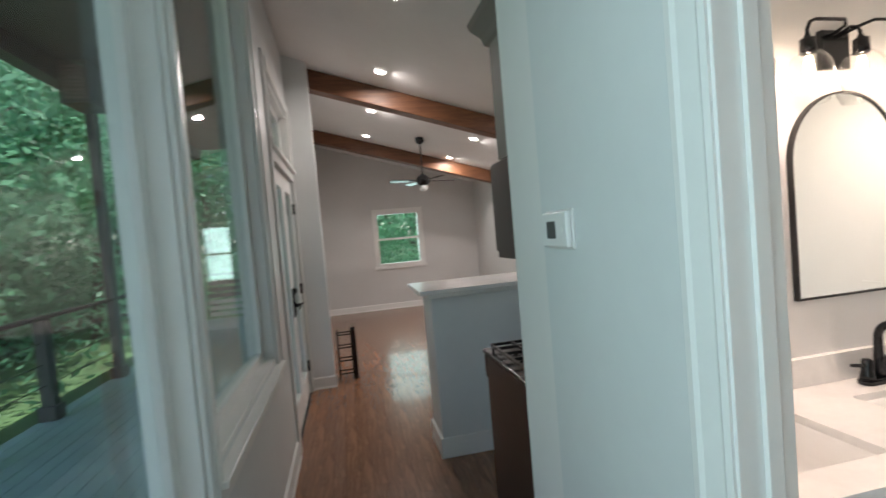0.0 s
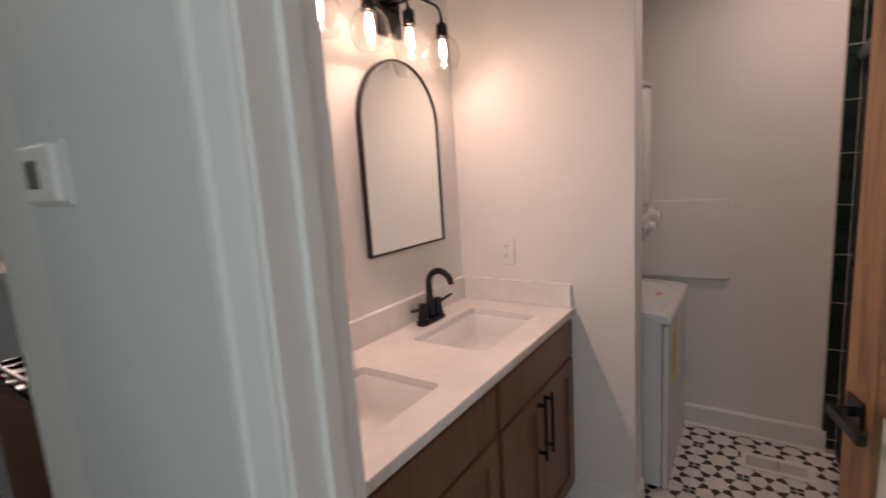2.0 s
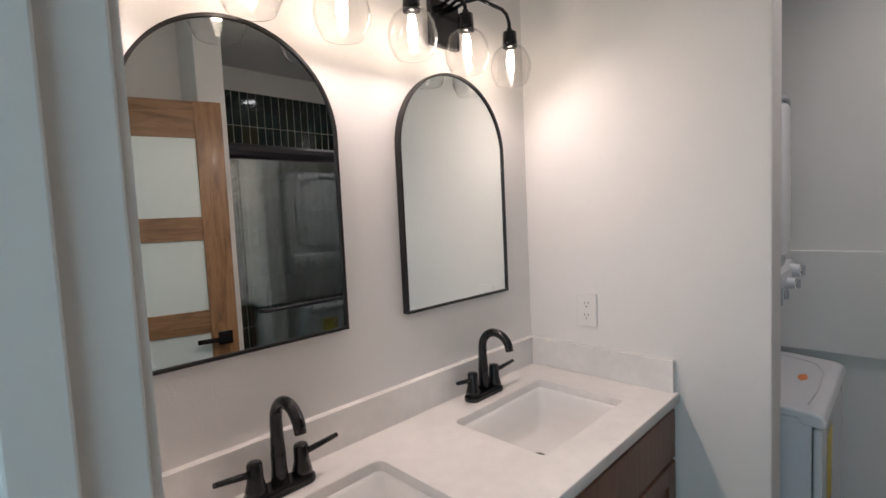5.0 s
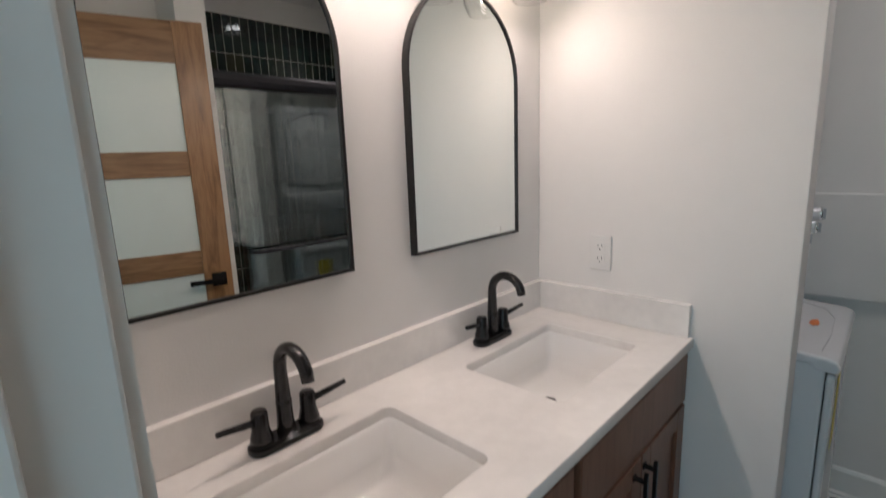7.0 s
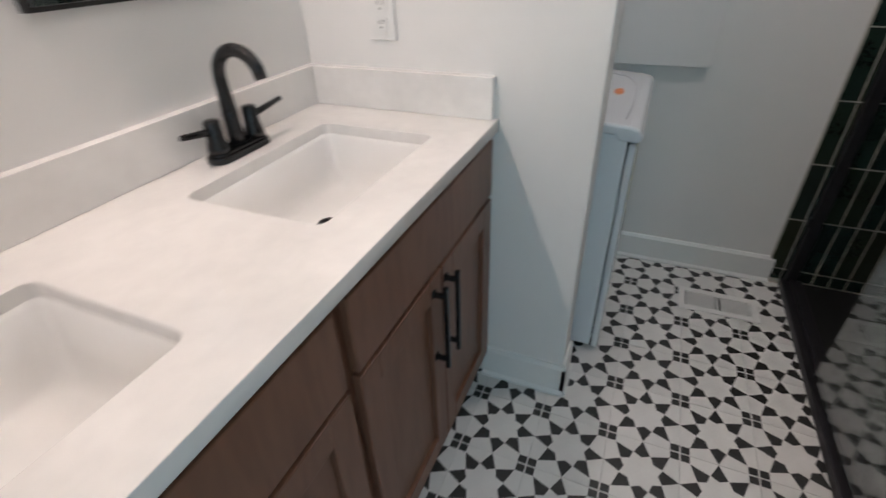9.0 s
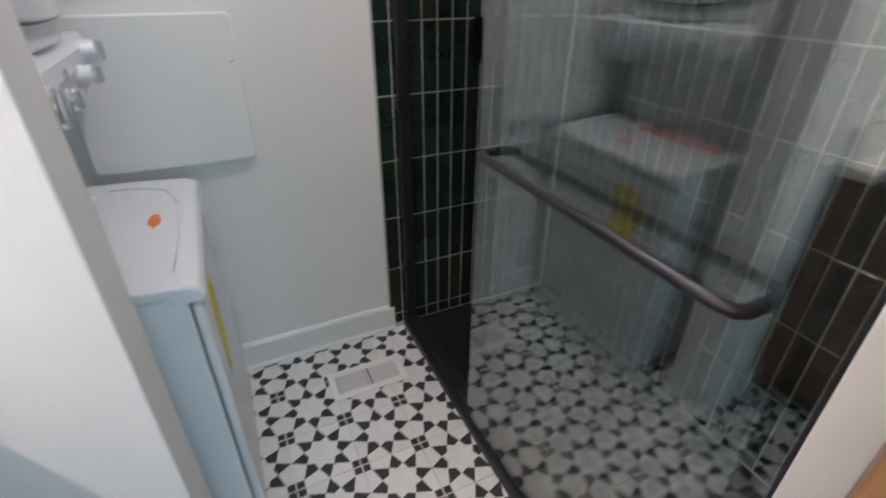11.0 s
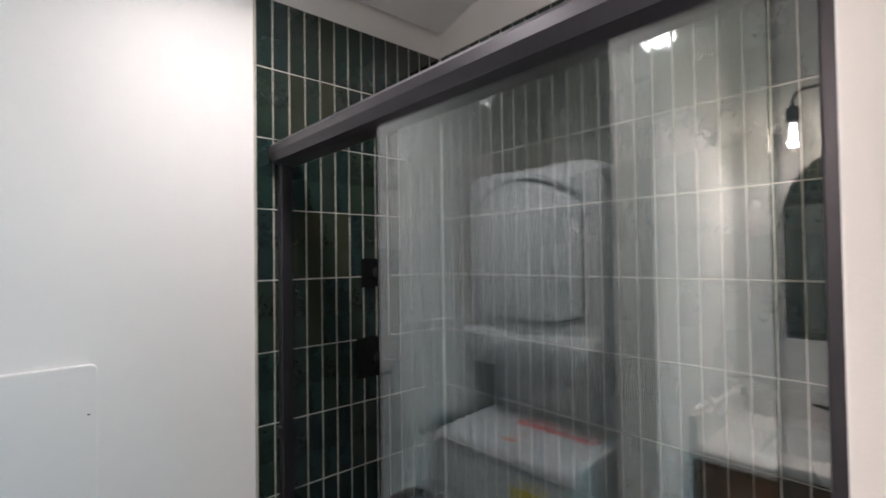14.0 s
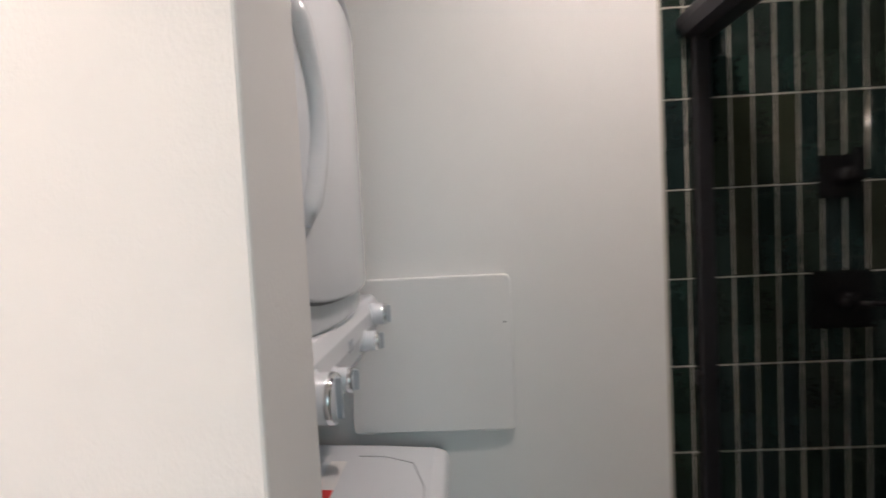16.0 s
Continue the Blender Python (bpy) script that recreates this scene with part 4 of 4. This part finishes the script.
# ceiling fan at rest
fx, fy = 1.27, 6.9
fan = base("ceiling_fan", (fx, fy, ceil_z(fx)), "black four-blade ceiling fan with light, at rest", "ceiling fan")
bm = bmesh.new()
add_lathe(bm, [(0.02, -0.09), (0.06, -0.06), (0.065, -0.01), (0.065, 0.01)], (fx, fy, ceil_z(fx) - 0.01), 20)
add_tube(bm, [(fx, fy, ceil_z(fx) - 0.05), (fx, fy, 2.33)], 0.012, 10)
add_lathe(bm, [(0.0, -0.10), (0.06, -0.09), (0.10, -0.05), (0.10, 0.02), (0.05, 0.06), (0.015, 0.08)], (fx, fy, 2.28), 24)
finish("motor", bm, BLACK, fan)
for k in range(4):
    bm = bmesh.new()
    add_prism(bm, [(0.09, -0.03), (0.20, -0.065), (0.52, -0.06), (0.535, 0.0), (0.52, 0.06), (0.20, 0.055), (0.09, 0.03)], 'z', -0.005, 0.005)
    b = finish("blade", bm, BLACK, fan, 0.002)
    b.matrix_parent_inverse = fan.matrix_basis.inverted()
    b.matrix_basis = pose(fx, fy, 2.255, 8, 0, 18 + 90 * k)
bm = bmesh.new()
add_lathe(bm, [(0.0, -0.075), (0.04, -0.07), (0.062, -0.04), (0.055, 0.0)], (fx, fy, 2.185), 20)
tagged(finish("light_bowl", bm, FROST, fan), "small glass light bowl")

# half wall with a cap
hw = base("half_wall", (1.4, 3.18, 0), "white half wall with a flat white cap and baseboard", "half wall")
boxes("wall_body", [((0.565, 3.02, 0), (2.2, 3.36, 1.085))], HALL_PAINT, hw, 0.003)
boxes("cap", [((0.475, 2.90, 1.100), (2.25, 3.46, 1.130))], QUARTZ, hw, 0.004)
boxes("bed_mould", [((0.545, 3.000, 1.062), (2.2, 3.38, 1.0995))], TRIM, hw, 0.004)
boxes("base_mould", [((0.550, 3.006, 0), (2.2, 3.374, 0.135))], TRIM, hw, 0.004)

# ---- kitchen end ----
KX, KY = 0.675, 1.562
stove = base("gas_range", (KX + 0.38, KY + 0.33, 0), "black stainless gas range with cast iron grates", "range")
boxes("body", [((KX, KY, 0.02), (KX + 0.76, KY + 0.65, 0.875))], BLACK_STEEL, stove, 0.006)
boxes("oven_door", [((KX + 0.01, KY + 0.651, 0.18), (KX + 0.75, KY + 0.69, 0.74))], BLACK_STEEL, stove, 0.006)
boxes("control_panel", [((KX, KY + 0.651, 0.755), (KX + 0.76, KY + 0.685, 0.87))], BLACK_STEEL, stove, 0.006)
boxes("cooktop", [((KX - 0.004, KY, 0.8755), (KX + 0.764, KY + 0.69, 0.895))], BLACK, stove, 0.004)
bm = bmesh.new()
add_tube(bm, [(KX + 0.06, KY + 0.69, 0.70), (KX + 0.06, KY + 0.735, 0.70), (KX + 0.70, KY + 0.735, 0.70), (KX + 0.70, KY + 0.69, 0.70)], 0.011, 10)
finish("handle", bm, BLACK_STEEL, stove)
for gx in (0.02, 0.27, 0.52):
    items = [((KX + gx, KY + y, 0.915), (KX + gx + 0.22, KY + y + 0.012, 0.930)) for y in (0.04, 0.14, 0.24, 0.34, 0.44, 0.54, 0.62)]
    items += [((KX + gx + x, KY + 0.052, 0.9155), (KX + gx + x + 0.012, KY + 0.62, 0.9295)) for x in (0, 0.104, 0.208)]
    items += [((KX + gx + x, KY + y, 0.8955), (KX + gx + x + 0.012, KY + y + 0.012, 0.9155)) for x in (0, 0.208) for y in (0.055, 0.60)]
    boxes("grate", items, BLACK, stove, 0.002)
micro = base("microwave", (KX + 0.38, KY + 0.2, 1.36), "black over-range microwave under the cabinet", "microwave")
boxes("body", [((KX, KY, 1.365), (KX + 0.76, KY + 0.33, 1.755))], BLACK_STEEL, micro, 0.004)
boxes("door", [((KX + 0.003, KY + 0.331, 1.39), (KX + 0.757, KY + 0.365, 1.75))], BLACK_STEEL, micro, 0.004)
cab = base("upper_cabinet", (KX + 0.38, KY + 0.16, 1.758), "taupe painted upper cabinet with crown moulding", "cabinet")
boxes("body", [((KX, KY, 1.758), (KX + 0.76, KY + 0.235, 2.30))], TAUPE, cab, 0.002)
boxes("cabinet_door", [((KX + 0.004, KY + 0.236, 1.762), (KX + 0.756, KY + 0.255, 2.25))], TAUPE, cab, 0.002)
bm = bmesh.new()
loops = []
for o, z in ((0.0, 2.21), (0.012, 2.22), (0.02, 2.25), (0.055, 2.295), (0.062, 2.32)):
    loops.append([bm.verts.new(p) for p in ((KX - o, KY, z), (KX - o, KY + 0.256 + o, z), (KX + 0.76, KY + 0.256 + o, z), (KX + 0.76, KY, z))])
for a, b in zip(loops, loops[1:]):
    for k in range(4):
        bm.faces.new((a[k], a[(k + 1) % 4], b[(k + 1) % 4], b[k]))
bm.faces.new(loops[-1])
bm.faces.new(loops[0][::-1])
finish("crown", bm, TAUPE, cab)

# dark rack on the floor beyond the pier
rack = base("log_rack", (0.0, 5.18, 0), "small black metal rack standing on the floor", "rack")
boxes("panel", [((0.02, 5.10, 0.0), (0.075, 5.32, 0.56))], BLACK, rack, 0.004)
bm = bmesh.new()
for z in (0.06, 0.20, 0.34, 0.48):
    add_tube(bm, [(-0.12, 5.14, z), (0.02, 5.14, z)], 0.008, 8)
    add_tube(bm, [(-0.12, 5.28, z), (0.02, 5.28, z)], 0.008, 8)
for y in (5.14, 5.28):
    add_tube(bm, [(-0.12, y, 0), (-0.12, y, 0.52)], 0.01, 8)
finish("rail", bm, BLACK, rack)

# ---- porch and garden ----
tagged(boxes("ground", [((-400, -400, -0.75), (400, 400, -0.70))], GRASS, bevel=0), "mown green lawn", "ground", kind="structure")
porch = tagged(boxes("porch_floor", [((-3.2, -6, -0.4), (-0.56, 12, -0.16))], DECK, bevel=0), "grey-blue painted porch floor", "porch", kind="structure")
for i in range(19):
    x = -3.2 + 0.14 * i
    ob = boxes("plank", [((x, -6, -0.158), (x + 0.136, 12, -0.120))], DECK, porch, 0.002)
# last box: unseen board added to keep sun out of the roof gap
tagged(boxes("porch_ceiling", [((-3.3, -6, 3.85), (-0.56, 12, 3.95)), ((-3.20, -6, 3.62), (-3.02, 12, 3.849)), ((-0.60, -6, 3.30), (-0.561, 12, 3.849))], POST, bevel=0.004), "dark painted porch ceiling and beam, with an added board against sun", "porch roof", kind="structure")


def porch_post(y, top):
    p = base("porch_post", (-3.1, y, -0.12), "dark painted square porch post with a base block", "post", "porch posts")
    w = 0.055 if top > 2 else 0.06
    boxes("shaft", [((-3.1 - w, y - w, -0.119), (-3.1 + w, y + w, top))], POST, p, 0.006)
    boxes("block", [((-3.1 - w - 0.03, y - w - 0.03, -0.118), (-3.1 + w + 0.03, y + w + 0.03, 0.03))], POST, p, 0.008)
    return p


for y in (1.2, 4.2, 7.2, 10.2):
    porch_post(y, 3.619)
for y in (5.65, 2.7, 8.7):
    porch_post(y, 0.93)
rail = base("porch_railing", (-3.1, 5.0, 0), "dark horizontal porch railing", "railing")
boxes("top_rail", [((-3.15, -5, 0.931), (-3.05, 11.5, 0.97))], POST, rail, 0.005)
for k in range(3):
    bm = bmesh.new()
    add_tube(bm, [(-3.1, -5, 0.25 + 0.22 * k), (-3.1, 11.5, 0.25 + 0.22 * k)], 0.005, 6)
    finish("cable", bm, PEWTER, rail)
side = base("porch_side_railing", (-2, 11.4, 0), "dark end railing of the porch with white slats", "railing")
boxes("top_rail", [((-3.0, 11.36, 0.931), (-0.6, 11.44, 0.97))], POST, side, 0.005)
for k in range(6):
    boxes("slat", [((-3.0, 11.38, 0.02 + 0.14 * k), (-0.6, 11.42, 0.10 + 0.14 * k))], POST if k > 2 else TRIM, side, 0.003)
vent = base("porch_wall_unit", (-2.9, 6.35, 3.4), "dark louvred box under the porch roof", "vent box")
boxes("case", [((-3.01, 6.3, 3.35), (-2.70, 6.8, 3.849))], POST, vent, 0.006)
for k in range(9):
    boxes("louvre", [((-2.97, 6.286, 3.40 + 0.045 * k), (-2.74, 6.299, 3.425 + 0.045 * k))], TAUPE, vent, 0.002)


def leaf_crown(rng, n, radius, height, size):
    """Many small leaves in uneven clumps about the origin."""
    clumps = [(rng.normal(0, 1, 3) * (radius * 0.5, radius * 0.5, height * 0.36), rng.uniform(0.5, 1.1)) for _ in range(46)]
    verts, faces = [], []
    for i in range(n):
        c, s = clumps[rng.integers(len(clumps))]
        p = c + rng.normal(0, 1, 3) * 0.30 * s * radius * 0.8
        a, b = rng.normal(0, 1, 3), rng.normal(0, 1, 3)
        a /= np.linalg.norm(a)
        b -= a * a.dot(b)
        b /= np.linalg.norm(b)
        w = size * rng.uniform(0.6, 1.3)
        k = len(verts)
        verts += [tuple(p - a * w), tuple(p + b * w * 0.45), tuple(p + a * w), tuple(p - b * w * 0.45)]
        faces.append((k, k + 1, k + 2, k + 3))
    me = bpy.data.meshes.new("crown")
    me.from_pydata(verts, [], faces)
    me.materials.append(LEAF)
    me.materials.append(LEAF_DARK)
    for i, p in enumerate(me.polygons):
        p.material_index = int(rng.random() < 0.4)
    return me


rng = np.random.default_rng(7)
CROWNS = [leaf_crown(rng, 13000, 2.3, 5.2, 0.075) for _ in range(3)]


def tree(x, y, h, kind, turn, scale):
    t = base("tree", (x, y, -0.70), "leafy green deciduous tree with a slim trunk", "tree", "trees beyond the porch")
    bm = bmesh.new()
    lean = rng.normal(0, 0.12, 2)
    pts = [(x + lean[0] * k, y + lean[1] * k, -0.72 + h * k / 6) for k in range(7)]
    add_tube(bm, pts, [0.15 - 0.019 * k for k in range(7)], 10)
    for k in range(7):
        p = Vector(pts[2 + k % 4])
        a = rng.uniform(0, 6.28)
        q = p + Vector((math.cos(a) * 0.8, math.sin(a) * 0.8, 0.7))
        r = q + Vector((math.cos(a + 0.4) * 0.8, math.sin(a + 0.4) * 0.8, 0.7))
        add_tube(bm, [p, q, r], [0.05, 0.03, 0.012], 6)
    finish("trunk", bm, BARK, t)
    c = new("crown", CROWNS[kind])
    c.parent = t
    c.matrix_parent_inverse = t.matrix_basis.inverted()
    c.matrix_basis = pose(x, y, h * 0.60, 0, 0, turn) @ Matrix.Diagonal((scale, scale, scale, 1))
    return t


SPOTS = [(-8.5, 4.5), (-9.5, 8.0), (-8.8, 11.5), (-10.5, 14.5), (-7.0, 15.0), (-12.5, 6.0), (-12.8, 10.5), (-13.5, 2.5), (-9.8, 0.5), (-14.5, 13.5), (-12.0, 18.5), (-8.0, 19.5),
         (-16.5, 8.5), (-17, 17), (-4.5, 17.5), (-4.0, 22), (-15, 23), (-10, 25), (-7.6, 9.2), (-8.2, 13.2), (-11, 12), (-6.4, 20.5), (-10.2, 17.0)]
for i, (x, y) in enumerate(SPOTS):
    tree(x, y, rng.uniform(7.0, 11.0), i % 3, 47 * i, rng.uniform(1.15, 1.7))
for i, (x, y) in enumerate([(-0.5, 15), (2.0, 14.5), (4.2, 16), (1.0, 19)]):
    tree(x, y, 5.0 + i * 0.6, i % 3, 80 * i, 1.1)


def bush(x, y, scale, kind):
    b = base("bush", (x, y, -0.70), "dense low green bush on the lawn", "bush", "bushes along the lawn")
    c = new("foliage", CROWNS[kind])
    c.parent = b
    c.matrix_basis = pose(0, 0, 0.8 * scale + 0.5, 0, 0, 33 * kind) @ Matrix.Diagonal((scale * 1.2, scale * 1.2, scale * 0.55, 1))
    return b


for i in range(13):
    bush(-10.5 - 1.2 * (i % 3), -1 + 2.1 * i, 0.75 + 0.12 * (i % 4), i % 3)
for i in range(4):
    bush(-1 + 1.6 * i, 12.8, 0.5, i % 3)

# ---- pieces: oak boards, floor tiles, shower tiles ----
board = bmesh.new()
add_box(board, (0.0002, 0.0004, -0.02), (0.0828, 1.5996, 0))
boards = tagged(new("hall_floor"), "glossy red-brown oak board floor", "floor", kind="structure")
bmesh.ops.bevel(board, geom=[e for e in board.edges if all(v.co.z > -0.001 for v in e.verts)], offset=0.0006, segments=1, affect='EDGES')
bme = bpy.data.meshes.new("plank")
board.to_mesh(bme)
board.free()
bme.materials.append(PLANK)
for i in range(12):
    for j in range(9):
        p = new("plank", bme)
        p.parent = boards
        p.location = (-0.40 + 0.083 * i, -3.2 + 1.6 * (j - (i * 0.37) % 1.0), 0)
for i in range(12, 39):
    off = 1.6 * ((i * 0.37) % 1.0) + 0.05
    for j in range(-1, 5):
        p = new("plank", bme)
        p.parent = boards
        p.location = (-0.40 + 0.083 * i, 1.57 + (off + 1.6 * j if j >= 0 else 0), 0)
        if j < 0:
            p.scale = (1, off / 1.6, 1)

T = 0.0975
g = 0.0008
tb = bmesh.new()
add_box(tb, (-T + g, -T + g, -0.010), (T - g, T - g, 0.0))


def flat(points):
    tb.faces.new([tb.verts.new((x, y, 0.0004)) for x, y in points]).material_index = 1


def polar(r, a):
    return (r * math.cos(radians(a)), r * math.sin(radians(a)))


for q in range(4):
    a = 90 * q
    for d, tip in ((0, T - g), (45, 0.1005)):
        flat([polar(0.0440, a + d), polar(0.0590, a + d - 21.5), polar(tip, a + d), polar(0.0590, a + d + 21.5)])
    sx, sy = (1, 1, -1, -1)[q], (1, -1, -1, 1)[q]
    e, s = T - 0.0022, T - 0.0250
    flat([(sx * e, sy * e), (sx * s, sy * e), (sx * s, sy * s), (sx * e, sy * s)])
bmesh.ops.recalc_face_normals(tb, faces=tb.faces[:6])
for f in tb.faces:
    if f.material_index == 1 and f.normal.z < 0:
        f.normal_flip()
tme = bpy.data.meshes.new("tile")
tb.to_mesh(tme)
tb.free()
tme.materials.append(TILE_WHITE)
tme.materials.append(TILE_BLACK)
for i in range(-8, 5):
    for j in range(-3, 7):
        x, y = 2.1325 + 0.195 * i, 0.0995 + 0.195 * j
        if x < 0.55 or y < -0.5 or y - 0.1 > YM or (y < -0.35 and x > 1.7) or (x < 2.1 and y > 0.99):
            continue
        p = new("tile", tme)
        p.parent = floor
        p.location = (x, y, 0)

# shower wall tiles
PW, PH, JT = 0.0545, 0.2235, 0.0036


def glazed_tile(w, h):
    b = bmesh.new()
    add_box(b, (-w / 2, -h / 2, 0), (w / 2, h / 2, 0.010))
    bmesh.ops.bevel(b, geom=[e for e in b.edges if all(v.co.z > 0.009 for v in e.verts)], offset=0.0018, segments=1, affect='EDGES')
    me = bpy.data.meshes.new("tile")
    b.to_mesh(me)
    b.free()
    me.materials.append(GLAZE)
    return me


rows = [(max(a, 0.021), b) for a, b in [(2.083 + 0.2235 * (1 - k), 2.083 + 0.2235 * (2 - k)) for k in range(1, 12)] if b > 0.05]
full = glazed_tile(PW - JT, PH - JT)


def tile_wall(name, label, backing, start, end, place, turn):
    wall = tagged(boxes(name, [backing], GROUT, bevel=0), label, "tiled wall", kind="structure")
    n = int((end - start) / PW + 0.5)
    for c in range(n):
        for lo, hi in rows:
            me = full if hi - lo > PH - 0.002 else glazed_tile(PW - JT, hi - lo - JT)
            ob = new("tile", me)
            ob.parent = wall
            u = start + PW * (c + 0.5)
            ob.matrix_basis = place(u, (lo + hi) / 2) @ pose(0, 0, 0, *turn) @ pose(0, 0, 0, random.uniform(-0.5, 0.5), random.uniform(-0.4, 0.4), 0)
    return wall


top = rows[0][1]
tile_wall("wall_shower_tiled_east", "dark green glazed vertical tiles in the shower", ((XE - 0.0088, -0.862, 0.0), (XE - 0.0005, YS, top)), 0.108, 0.862, lambda u, z: pose(XE - 0.001, -u, z), (90, 0, -90))
tile_wall("wall_shower_tiled_back", "dark green glazed tiles on the shower back wall", ((1.620, -0.8745, 0.0), (XE - 0.009, -0.8645, top)), 1.628, XE - 0.014, lambda u, z: pose(u, -0.8725, z), (90, 0, 180))
tile_wall("wall_shower_tiled_west", "dark green glazed tiles on the shower end wall", ((1.6195, -0.862, 0.0), (1.6275, -0.24, top)), 0.24, 0.862, lambda u, z: pose(1.6198, -u, z), (90, 0, 90))
